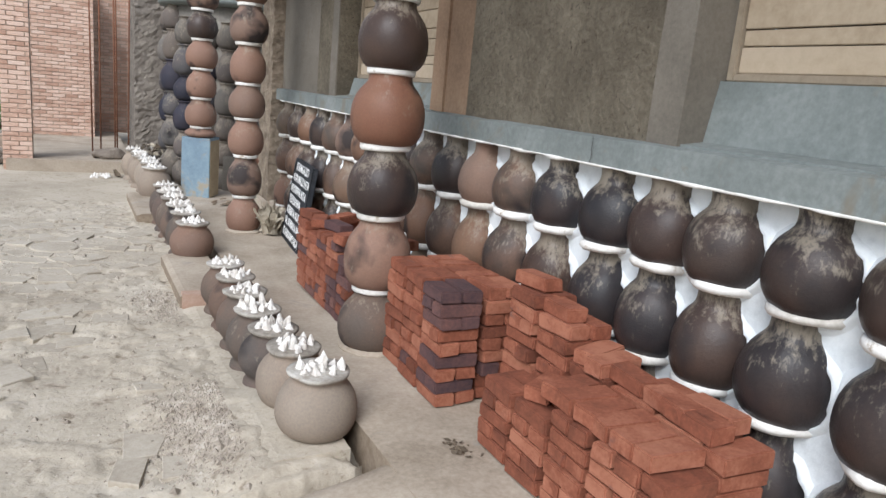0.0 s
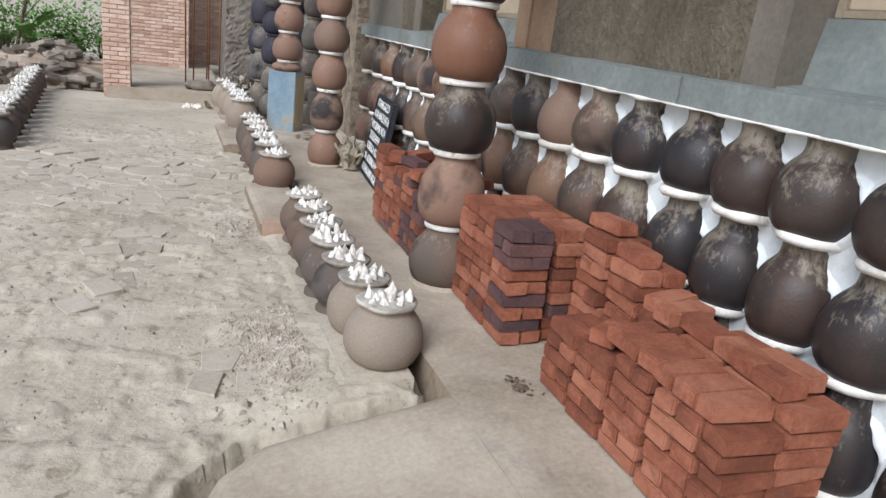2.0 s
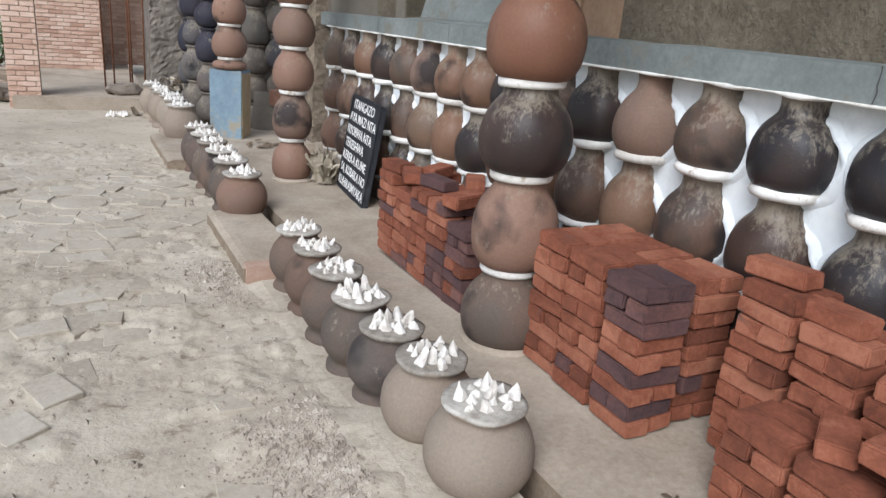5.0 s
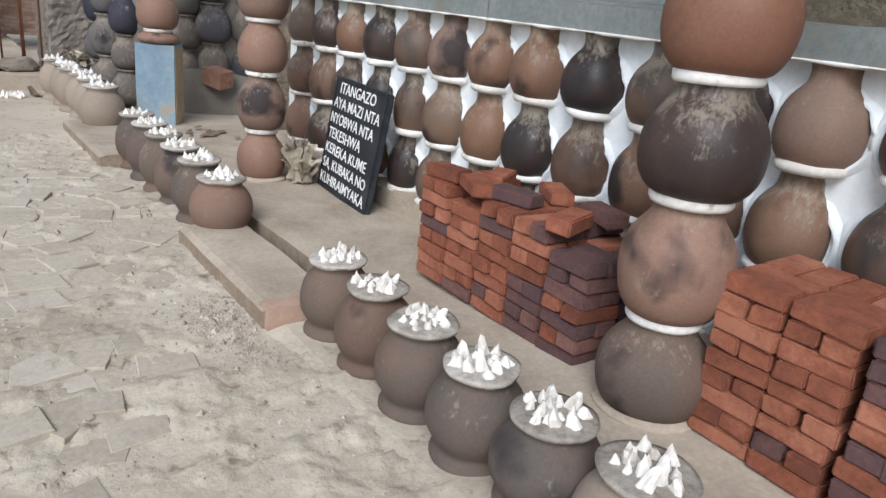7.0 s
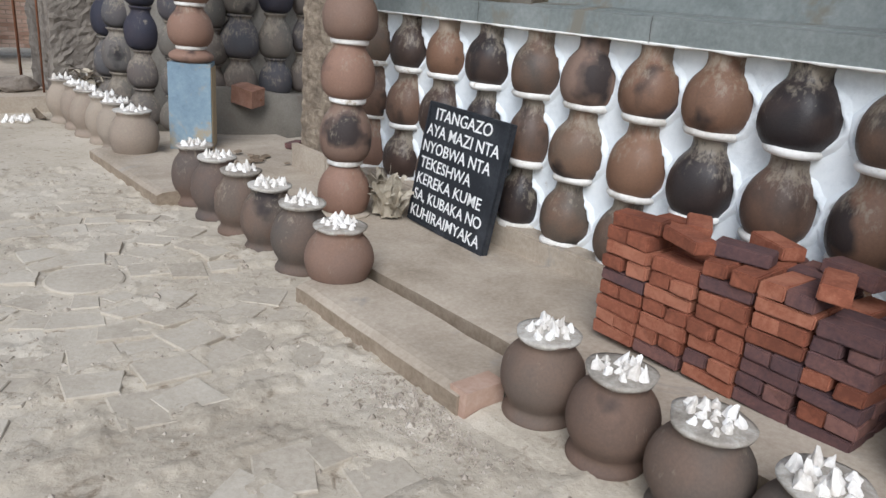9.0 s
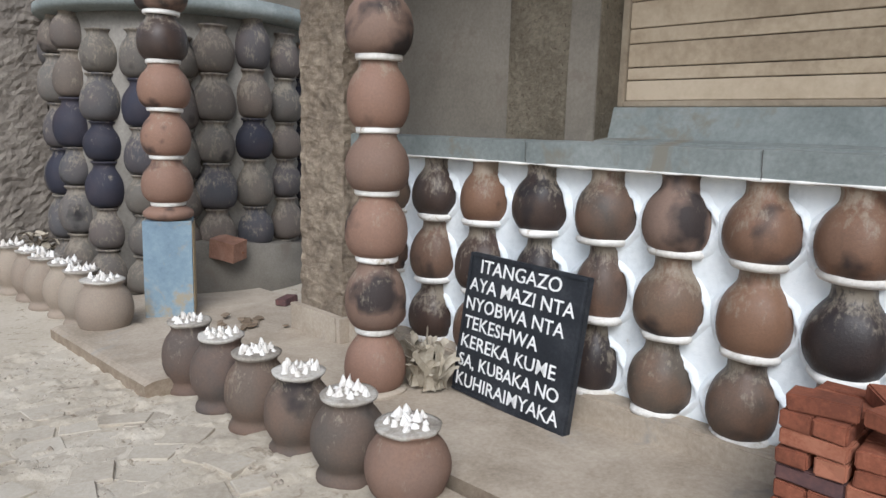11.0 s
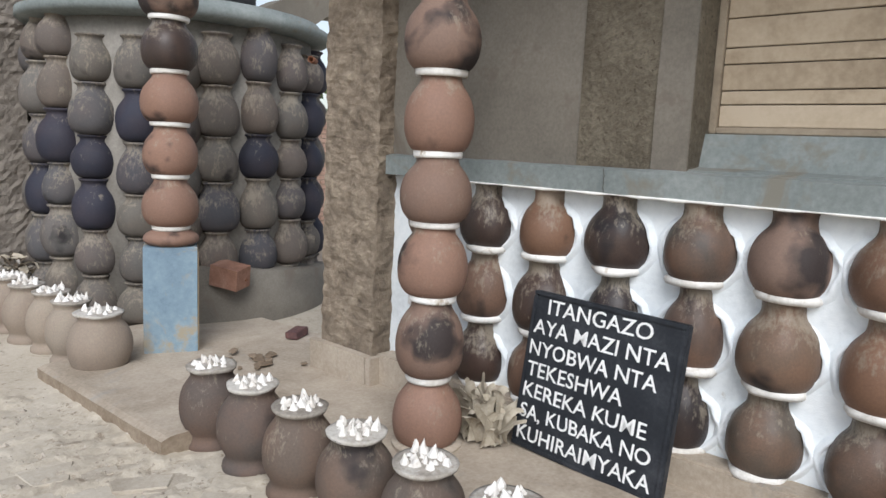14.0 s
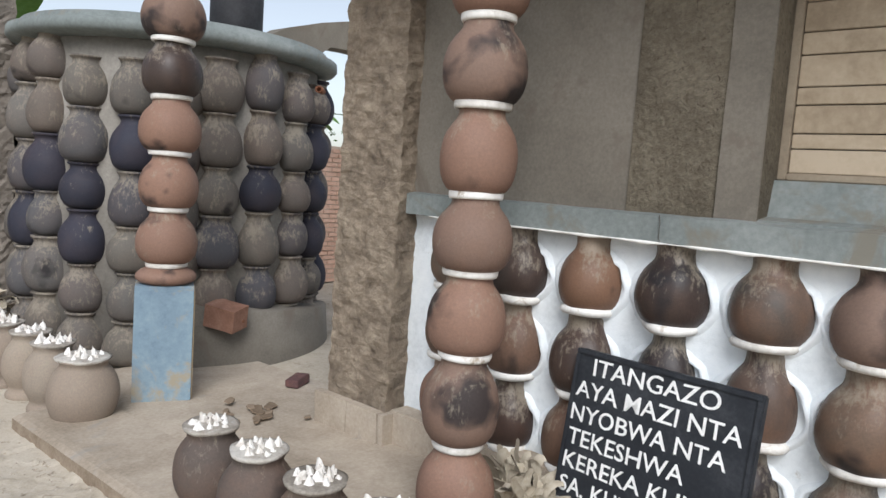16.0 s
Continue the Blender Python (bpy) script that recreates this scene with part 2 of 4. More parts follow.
THATCH = rough_surface("roof_sheet", (0.14, 0.1, 0.08), (0.2, 0.15, 0.12), (0.26, 0.2, 0.16), 3, 30, 0.8, 0.3, 0.005)


# ---- mesh helpers ----
def mesh_of(name, bm, material, smooth=False):
    bmesh.ops.recalc_face_normals(bm, faces=bm.faces)
    me = bpy.data.meshes.new(name)
    bm.to_mesh(me)
    bm.free()
    me.materials.append(material)
    if smooth:
        me.polygons.foreach_set("use_smooth", [True] * len(me.polygons))
    return me


def part(name, bm, material, parent=None, label="", smooth=False, at=None):
    """Links a bmesh (or a ready mesh) as one mesh object under a thing or a part."""
    me = mesh_of(name, bm, material, smooth) if isinstance(bm, bmesh.types.BMesh) else bm
    ob = new(name, me)
    if at is not None:
        ob.matrix_basis = at
    ob.parent = parent
    if label:
        ob["label"] = label
    return ob


def thing(name, label, category, group="", at=None, kind=""):
    ob = new(name)
    ob.empty_display_size = 0.1
    if at is not None:
        ob.matrix_basis = at
    return tagged(ob, label, category, group, kind)


def box(x0, x1, y0, y1, z0, z1, bevel=0.0, bm=None, rough=0.0, cuts=0):
    bm = bm or bmesh.new()
    made = bmesh.ops.create_cube(bm, size=1, matrix=Matrix.Translation(((x0 + x1) / 2, (y0 + y1) / 2, (z0 + z1) / 2)) @ Matrix.Diagonal((x1 - x0, y1 - y0, z1 - z0, 1)))
    if cuts:
        bmesh.ops.subdivide_edges(bm, edges=bm.edges[:], cuts=cuts, use_grid_fill=True)
    if bevel:
        es = list({e for v in made["verts"] if v.is_valid for e in v.link_edges if len(e.link_faces) == 2 and e.calc_face_angle(0) > 0.5})
        bmesh.ops.bevel(bm, geom=es, offset=bevel, segments=2, affect="EDGES")
    if rough:
        for v in bm.verts:
            v.co += rough * noise.noise_vector(v.co * 5.0)
    return bm


def lathe(profile, seg=28, wobble=0.0, seed=0.0, bm=None, cap=True):
    bm = bm or bmesh.new()
    rings = []
    for r, z in profile:
        ring = []
        for i in range(seg):
            a = 2 * math.pi * i / seg
            k = 1 + wobble * noise.noise((math.cos(a) * 1.3 + seed, math.sin(a) * 1.3, z * 4 + seed))
            ring.append(bm.verts.new((r * k * math.cos(a), r * k * math.sin(a), z)))
        rings.append(ring)
    for lo, hi in zip(rings, rings[1:]):
        for i in range(seg):
            bm.faces.new((lo[i], lo[(i + 1) % seg], hi[(i + 1) % seg], hi[i]))
    if cap:
        bm.faces.new(rings[0][::-1])
        bm.faces.new(rings[-1])
    return bm


SHAPES = {  # outline of a pot: share of the greatest radius, share of the height
    "wall": ((0.52, 0), (0.77, 0.06), (0.95, 0.2), (1.0, 0.36), (0.955, 0.52), (0.82, 0.66), (0.64, 0.755), (0.55, 0.81), (0.52, 0.88), (0.53, 0.95), (0.58, 1.0)),
    "column": ((0.54, 0), (0.77, 0.055), (0.94, 0.19), (1.0, 0.37), (0.97, 0.54), (0.86, 0.69), (0.7, 0.8), (0.61, 0.86), (0.58, 0.93), (0.6, 1.0)),
    "tank": ((0.55, 0), (0.8, 0.06), (0.95, 0.2), (1.0, 0.38), (0.95, 0.56), (0.82, 0.7), (0.66, 0.8), (0.58, 0.87), (0.6, 0.93), (0.7, 0.97), (0.68, 1.0)),
    "round": ((0.55, -0.02), (0.7, 0.0), (0.86, 0.08), (0.98, 0.25), (1.0, 0.42), (0.96, 0.58), (0.86, 0.72), (0.74, 0.82), (0.66, 0.88), (0.66, 0.93), (0.72, 1.0)),
    "footed": ((0.84, -0.03), (0.86, 0.0), (0.85, 0.05), (0.78, 0.09), (0.75, 0.15), (0.83, 0.22), (0.96, 0.34), (1.0, 0.47), (0.97, 0.61), (0.88, 0.73), (0.74, 0.82), (0.64, 0.88), (0.64, 0.93), (0.72, 1.0)),
    "squat": ((0.82, -0.03), (0.9, 0.06), (1.0, 0.3), (0.99, 0.48), (0.9, 0.66), (0.76, 0.79), (0.66, 0.86), (0.66, 0.92), (0.74, 1.0)),
}


def pot_outline(shape, R, H):
    """The outline drawn as a smooth curve through its points."""
    p = [Vector(q) for q in SHAPES[shape]]
    p = [p[0]] + p + [p[-1]]
    out = []
    for i in range(1, len(p) - 2):
        for f in (0.0, 0.5):
            a, b, c, d = p[i - 1], p[i], p[i + 1], p[i + 2]
            out.append(0.5 * ((2 * b) + (c - a) * f + (2 * a - 5 * b + 4 * c - d) * f * f + (3 * b - a - 3 * c + d) * f ** 3))
    out.append(p[-1])
    return [(q.x * R, q.y * H) for q in out]


def smooth_noise(x, y, s, seed=0.0):
    return noise.noise((x * s + seed, y * s - seed, seed * 1.7))


def heightfield(x0, x1, y0, y1, step, z_of):
    nx, ny = max(2, round((x1 - x0) / step) + 1), max(2, round((y1 - y0) / step) + 1)
    verts = [(x, y, z_of(x, y)) for y in np.linspace(y0, y1, ny) for x in np.linspace(x0, x1, nx)]
    faces = [(j * nx + i, j * nx + i + 1, (j + 1) * nx + i + 1, (j + 1) * nx + i) for j in range(ny - 1) for i in range(nx - 1)]
    return verts, faces


def from_data(name, verts, faces, material, smooth=True):
    me = bpy.data.meshes.new(name)
    me.from_pydata([tuple(v) for v in verts], [], faces)
    me.materials.append(material)
    if smooth:
        me.polygons.foreach_set("use_smooth", [True] * len(me.polygons))
    me.update()
    return me


rng = random.Random(5)
GROUND = -0.13
LEDGE_X, WALL_X, WHITE_X = 2.225, 2.285, 2.325
LEDGE_Z = 1.34


def floor_fall(y):
    """The veranda floor drops gently towards the tank."""
    return -0.027 * max(0.0, min(6.5, y - 3.8))


def yard_fall(y):
    return -0.02 * max(0.0, min(5.0, y - 4.5))


# ---- ground, slab, steps ----
APRON_EDGE = [Vector(p) for p in ((1.312, 2.46), (1.33, 2.29), (1.15, 2.26), (0.88, 2.24), (0.56, 2.2), (0.41, 2.09), (0.31, 1.88), (0.13, 1.53), (-0.17, 0.93), (-0.42, -0.07), (-0.47, -1.2))]


def drain_distance(x, y):
    p, best = Vector((x, y)), 9.0
    for a, b in zip(APRON_EDGE, APRON_EDGE[1:]):
        ab = b - a
        f = max(0.0, min(1.0, (p - a).dot(ab) / ab.length_squared))
        best = min(best, (p - a - f * ab).length)
    return best


def channel_depth(x, y):
    """The drain: along the veranda, round the corner and away across the yard."""
    d = 0.0
    if y > 2.35:
        d = 5.0 * (1 - abs(x - 1.275) / 0.05)
    best = drain_distance(x, y) + 0.012 * smooth_noise(x, y, 14.0, 6.0)
    wide = 0.046 + 0.016 * smooth_noise(x, y, 4.0, 2.0)
    d = max(d, 8.0 * (1 - abs(best - 0.028) / wide) * (0.75 + 0.25 * max(0.0, min(1.0, x))))
    return max(0.0, min(1.0, d))


def mound(x, y):
    """Earth heaped under the first pots, up to the lip of the drain."""
    a, b = max(0.0, min(1.0, (x - 0.4) / 0.5)), max(0.0, min(1.0, (3.9 - y) / 1.2))
    lip = max(0.0, min(1.0, (y - 2.25 - 0.09 * (x - 0.55)) / 0.04))
    return 0.09 * a * a * (3 - 2 * a) * b * b * (3 - 2 * b) * lip


def ground_z(x, y):
    z = GROUND + yard_fall(y) + 0.012 * smooth_noise(x, y, 1.1) + 0.008 * smooth_noise(x, y, 4, 3.0) + 0.004 * smooth_noise(x, y, 13, 6.0) + 0.003 * smooth_noise(x, y, 31, 7.0) + mound(x, y)
    crust = smooth_noise(x, 2.2 * y, 2.6, 9.0) + 0.55 * smooth_noise(x, y, 9.0, 4.0) + 0.3 * smooth_noise(x, y, 24.0, 1.0)
    z += 0.012 * max(0.0, min(1.0, (crust - 0.08) * 14)) + 0.01 * max(0.0, min(1.0, (crust - 0.42) * 9))
    if y < 2.8:
        near = drain_distance(x, y) + 0.05 * smooth_noise(x, y, 5.0, 3.0) + 0.02 * smooth_noise(x, y, 17.0, 5.0)
        z -= 0.022 * max(0.0, min(1.0, (0.17 - near) * 40))
    if y < 2.8 or x > 1.15:
        z -= (0.125 + 0.02 * smooth_noise(x, y, 6, 8.0)) * channel_depth(x, y)
    return z


ground = new("ground", from_data("ground", *heightfield(-1.2, 1.5, -1.2, 9.5, 0.018, ground_z), EARTH))
tagged(ground, "pale trodden earth courtyard with dust and a shallow drain", "ground", kind="structure")
far_bm = bmesh.new()
ring_in = [(-1.2, -1.2), (1.5, -1.2), (1.5, 4.5), (1.5, 9.5), (-1.2, 9.5), (-1.2, 4.5)]
ring_mid = [(-7, -8), (14, -8), (14, 4.5), (14, 22), (-7, 22), (-7, 4.5)]
ring_out = [(-900, -900), (900, -900), (900, 4.5), (900, 900), (-900, 900), (-900, 4.5)]
loops = [[far_bm.verts.new((x, y, z + yard_fall(y))) for x, y in ring] for ring, z in ((ring_in, GROUND - 0.004), (ring_mid, GROUND - 0.01), (ring_out, -3.0))]
for a, b in zip(loops, loops[1:]):
    for i in range(6):
        far_bm.faces.new((a[i], a[(i + 1) % 6], b[(i + 1) % 6], b[i]))
tagged(part("ground_far", far_bm, EARTH), "pale earth reaching to the far distance", "ground", kind="structure")


def slab_z(x, y):
    edge = max(0.0, 1 - (x - 1.31) / 0.16)
    rise = 0.03 * max(0.0, min(1.0, (4.6 - y) / 1.2))
    return rise + floor_fall(y) - 0.012 * edge * edge + 0.006 * smooth_noise(x, y, 2.2, 1.0) + 0.0025 * smooth_noise(x, y, 11, 2.0)


def slab_mesh(name, x0, x1, y0, y1, step, z_of, base, material):
    """A cast slab with an uneven top and worn edges."""
    nx, ny = max(3, round((x1 - x0) / step) + 1), max(3, round((y1 - y0) / step) + 1)
    verts, faces = heightfield(x0, x1, y0, y1, step, z_of)
    border = [i for i in range(nx)] + [j * nx + nx - 1 for j in range(1, ny)] + [(ny - 1) * nx + i for i in range(nx - 2, -1, -1)] + [j * nx for j in range(ny - 2, 0, -1)]
    low = len(verts)
    for i in border:
        x, y, z = verts[i]
        wob = 0.008 * smooth_noise(x, y, 7, 5.0)
        verts.append((x + wob, y + wob, base))
    n = len(border)
    for k in range(n):
        faces.append((border[(k + 1) % n], border[k], low + k, low + (k + 1) % n))
    me = from_data(name, verts, faces, material, smooth=False)
    # side faces get the muddy, shade-darkened RISER
    if material is CONCRETE:
        me.materials.append(RISER)
        for p in me.polygons[len(faces) - n:]:
            p.material_index = 1
    return me


slab = new("floor", slab_mesh("floor", 1.31, 2.7, -2.0, 10.4, 0.05, slab_z, -0.36, CONCRETE))
tagged(slab, "dusty tan concrete veranda floor beside the pot wall", "floor", kind="structure")
step_2 = new("step_2", slab_mesh("step_2", 0.85, 1.21, 4.8, 6.05, 0.04, lambda x, y: -0.04 - 0.02 * (y - 4.8) - 0.02 * max(0.0, 1 - (x - 0.85) / 0.07) ** 2 + 0.006 * smooth_noise(x, y, 3) + 0.004 * smooth_noise(x, y, 9, 4), -0.3, CONCRETE))
tagged(step_2, "low dusty concrete step with a brick end", "step", kind="structure")
part("brick", box(0.862, 1.06, 4.765, 4.86, -0.155, -0.034, 0.012, rough=0.004, cuts=2), DUSTBRICK, step_2)
step_1 = new("step_1", slab_mesh("step_1", 0.8, 1.308, 7.97, 9.7, 0.04, lambda x, y: floor_fall(y) + 0.012 - 0.02 * max(0.0, 1 - (x - 0.8) / 0.08) ** 2 + 0.006 * smooth_noise(x, y, 3, 2), -0.36, CONCRETE))
tagged(step_1, "worn pale concrete step leading to the water tank", "step", kind="structure")

# cement apron: rises from the drain to the veranda floor
edge_pts = APRON_EDGE
apron_verts, apron_faces = [], []
U, V = 60, 26
for i in range(U + 1):
    f = i / U * (len(edge_pts) - 1)
    k = min(int(f), len(edge_pts) - 2)
    e = edge_pts[k].lerp(edge_pts[k + 1], f - k)
    s = Vector((1.37, 2.5 - 3.7 * (i / U)))
    for j in range(V + 1):
        v = (j / V) ** 1.4
        p = e.lerp(s, v)
        level = max(-0.115, min(0.016, 0.016 - 0.14 * (1.31 - p.x))) + 0.006 * smooth_noise(p.x, p.y, 2.5)
        fall = max(0.0, 1 - (p - e).length / 0.12)
        level -= 0.045 * fall * fall * min(1.0, max(0.0, p.x + 0.6))
        z = level if j > 1 else (-0.34 if j == 0 else level - 0.012)
        apron_verts.append((p.x, p.y, z))
for i in range(U):
    for j in range(V):
        a = i * (V + 1) + j
        apron_faces.append((a, a + 1, a + V + 2, a + V + 1))
apron = new("apron", from_data("apron", apron_verts, apron_faces, CONCRETE))
tagged(apron, "smooth cement apron sloping from the veranda floor", "floor", kind="structure")
strip = new("pot_strip", slab_mesh("pot_strip", 0.84, 1.235, 2.45, 4.76, 0.05, lambda x, y: GROUND + mound(x, y) + 0.012 - 0.022 * max(0.0, 1 - (x - 0.84) / 0.09) + 0.006 * smooth_noise(x, y, 4, 1), -0.25, EARTH))
tagged(strip, "dust-covered cement strip under the row of clay pots", "kerb", kind="structure")


# ---- pot wall with ledge and shuttered windows ----
wall = new("wall_east", mesh_of("wall_east", box(WHITE_X, 2.7, -2.4, 7.95, -0.3, 1.24, 0), WHITE))
tagged(wall, "white lime-plastered low wall set with clay pots", "wall", kind="structure")
part("plinth", box(2.19, 2.335, -2.4, 7.93, -0.3, 0.085, 0.012, rough=0.006, cuts=0), CONCRETE, wall, "rough concrete plinth under the pots")
ledge = new("ledge", slab_mesh("ledge", LEDGE_X, 2.7, -2.4, 7.93, 0.06, lambda x, y: LEDGE_Z - 0.01 * max(0.0, 1 - (x - LEDGE_X) / 0.05) + 0.006 * smooth_noise(x, y, 4), 1.218, CEMENT))
tagged(ledge, "grey cement ledge capping the pot wall", "ledge", kind="structure")

seam = bmesh.new()
rows = []
for i in range(260):
    y = -2.3 + i * 0.0388
    k = noise.noise((y * 7, 1, 0))
    w, d = max(0.001, 0.004 + 0.016 * k), 0.004 + 0.008 * abs(noise.noise((y * 3.1, 5, 0)))
    rows.append([seam.verts.new(p) for p in ((LEDGE_X + 0.05, y, 1.214), (LEDGE_X - d, y, 1.219 + 0.004 * k), (LEDGE_X - d, y, 1.213 - w), (LEDGE_X + 0.05, y, 1.208 - w))])
for a, b in zip(rows, rows[1:]):
    for j in range(3):
        seam.faces.new((a[j], a[j + 1], b[j + 1], b[j]))
part("plaster_seam", seam, RINGWHITE, ledge, "ragged white plaster seam under the ledge", True)
for y0, h in ((2.37, 0.115), (5.2, 0.12), (6.42, 0.11)):
    crack = bmesh.new()
    for i in range(6):
        za, zb = LEDGE_Z - 0.006 - h * i / 6, LEDGE_Z - 0.006 - h * (i + 1) / 6
        ya, yb = (y0 + 0.012 * noise.noise((q * 31, y0, 2)) for q in (za, zb))
        crack.faces.new([crack.verts.new((LEDGE_X - 0.009, y + w, z)) for y, w, z in ((ya, -0.002, za), (ya, 0.002, za), (yb, 0.002, zb), (yb, -0.002, zb))])
    part("crack", crack, CRACK, ledge)
POT_Y = [-0.74, -0.39, -0.04, 0.31, 0.65, 0.99, 1.335, 1.67, 1.98, 2.295, 2.67, 3.05, 3.42, 3.77, 4.1, 4.475, 4.855, 5.225, 5.605, 5.985, 6.385, 6.795, 7.19, 7.6]
wall_pot_meshes = {}
for mat in (POTDARK, POTBROWN, POTRED):
    for k in range(3):
        bm = lathe(pot_outline("wall", 0.161, 0.375), 30, 0.06, k * 3.1 + 1)
        wall_pot_meshes[mat.name, k] = mesh_of("clay_pot", bm, mat, True)
collar_meshes = [mesh_of("plaster_collar", lathe([(0.09, -0.024), (0.113, -0.024), (0.126, -0.008), (0.124, 0.01), (0.11, 0.018), (0.09, 0.018)], 26, 0.2, k * 5.0, cap=False), RINGWHITE, True) for k in range(3)]


def lip_mesh(seed):
    """Ragged plaster lip where a pot meets the wall."""
    bm = bmesh.new()
    seg, rows = 40, []
    for i in range(seg):
        a = 2 * math.pi * i / seg
        k = noise.noise((math.cos(a) * 2.5 + seed, math.sin(a) * 2.5, seed))
        r = 0.176 + 0.014 * k
        w = 0.022 + 0.014 * noise.noise((math.cos(a) * 4, math.sin(a) * 4 + seed, 3))
        c, s = math.cos(a), math.sin(a) * 0.88
        rows.append([bm.verts.new(p) for p in ((0.03, (r - 0.02) * c, (r - 0.02) * s), (-0.028 + 0.012 * k, r * c, r * s), (-0.02, (r + w * 0.6) * c, (r + w * 0.6) * s), (0.02, (r + w + 0.03) * c, (r + w + 0.03) * s))])
    for i in range(seg):
        a, b = rows[i], rows[(i + 1) % seg]
        for j in range(3):
            bm.faces.new((a[j], a[j + 1], b[j + 1], b[j]))
    return mesh_of("plaster_lip", bm, WHITE, True)


lips = [lip_mesh(s) for s in (1.0, 4.0, 9.0)]
for y in POT_Y:
    near = y < 3.3
    for row, (z0, z1) in enumerate((((0.11, 0.49), (0.49, 0.87), (0.87, 1.215)) if near else ((0.075, 0.455), (0.455, 0.85), (0.85, 1.215)))):
        mat = rng.choice((POTDARK, POTDARK, POTDARK) if y < 2.7 else (POTBROWN, POTBROWN, POTDARK, POTBROWN, POTRED))
        h = (z1 - z0) / 0.375
        yy = y + rng.uniform(-0.012, 0.012) - 0.01 * row
        sc = rng.uniform(0.95, 1.03) * (0.88 if row < 2 and 5.9 < y < 6.7 else 1)  # smaller ones behind the notice board
        pot = part("clay_pot", wall_pot_meshes[mat.name, rng.randrange(3)], None, wall, at=Matrix.Translation((2.32, yy, z0)) @ Matrix.Rotation(rng.uniform(0, 6.28), 4, "Z") @ Matrix.Diagonal((sc, sc, h, 1)))
        part("plaster_lip", rng.choice(lips), None, wall, at=Matrix.Translation((2.327, yy, z0 + 0.135 * h)) @ Matrix.Rotation(rng.choice((0, math.pi)), 4, "X"))
        part("plaster_collar", rng.choice(collar_meshes), None, wall, at=Matrix.Translation((2.315, yy, z0 + 0.01)) @ Matrix.Rotation(rng.uniform(0, 6.28), 4, "Z") @ pose(0, 0, 0, rng.uniform(-3, 3), rng.uniform(-3, 3)))


def upper_wall(name, y0, y1, material, label, x=WALL_X):
    ob = new(name, mesh_of(name, box(x, 2.7, y0, y1, LEDGE_Z - 0.005, 3.0, 0.002), material))
    return tagged(ob, label, "wall", kind="structure")


upper_wall("wall_upper_1", 1.96, 3.65, PLASTER, "rough brown mud plaster wall above the ledge")
upper_wall("wall_upper_5", 3.652, 4.1, JAMB, "orange-brown rendered strip beside the window", WALL_X + 0.006)
upper_wall("wall_upper_2", 6.05, 6.62, PLASTER, "rough brown mud plaster wall beside the window")
upper_wall("wall_upper_3", 6.62, 7.95, SMOOTH, "smooth grey-brown plaster wall above the ledge", WALL_X + 0.01)
upper_wall("wall_upper_4", -2.4, -0.42, PLASTER, "rough brown mud plaster wall above the ledge")


def window(name, y0, y1, z0):
    """A boarded window in a deep recess: plank shutter, frame, cement sill."""
    win = thing(name, "window closed by pale knotty horizontal wooden boards", "window", kind="structure")
    z1 = 2.62
    part("window_frame", box(2.47, 2.525, y0 + 0.0, y0 + 0.035, z0, z1, 0.004), FRAMEWOOD, win)
    part("window_frame", box(2.47, 2.525, y1 - 0.035, y1, z0, z1, 0.004), FRAMEWOOD, win)
    part("window_frame", box(2.47, 2.525, y0 + 0.036, y1 - 0.036, z0, z0 + 0.03, 0.004), FRAMEWOOD, win)
    z, heights = z0 + 0.032, [0.1, 0.062, 0.115, 0.072, 0.128, 0.09, 0.12, 0.075, 0.11, 0.1, 0.12]
    for h in heights:
        if z + h > z1:
            break
        part("board", box(2.487, 2.51, y0 + 0.038, y1 - 0.038, z, z + h - 0.005, 0.003), WOOD, win, at=pose(rng.uniform(-0.003, 0.003), 0, 0))
        z += h
    sill = bmesh.new()
    prof = [(2.29, LEDGE_Z - 0.03), (2.29, LEDGE_Z + 0.008), (2.405, LEDGE_Z + 0.022), (2.445, z0 - 0.002), (2.7, z0 - 0.002), (2.7, LEDGE_Z - 0.03)]
    a = [sill.verts.new((x, y0, z)) for x, z in prof]
    b = [sill.verts.new((x, y1, z)) for x, z in prof]
    sill.faces.new(a)
    sill.faces.new(b[::-1])
    for i in range(6):
        sill.faces.new((a[i], a[(i + 1) % 6], b[(i + 1) % 6], b[i]))
    part("window_sill", sill, CEMENT, win, "grey-blue cement sill set back on the ledge")
    part("lintel", box(2.29, 2.7, y0, y1, z1, 3.0), SMOOTH, win)
    for yy in (y0, y1):
        s = 1 if yy == y0 else -1
        part("reveal", box(2.275, 2.7, min(yy - s * 0.17, yy - s * 0.001), max(yy - s * 0.17, yy - s * 0.001), LEDGE_Z, z1, 0.012, rough=0.006, cuts=3), SMOOTH if s < 0 else JAMB, win)
    part("room_back", box(2.7, 2.74, y0, y1, 1.3, 3.0), SMOOTH, win)


window("window_1", -0.4, 1.94, 1.6)
window("window_2", 4.12, 6.05, 1.515)
# Roof out of view, inferred from the columns; overhang sized to shade wall and floor.
roof = new("roof", mesh_of("roof", box(1.42, 2.9, -2.4, 8.6, 3.0, 3.06), THATCH))
tagged(roof, "unseen veranda roof on the pot columns, shading the wall", "roof", kind="structure")

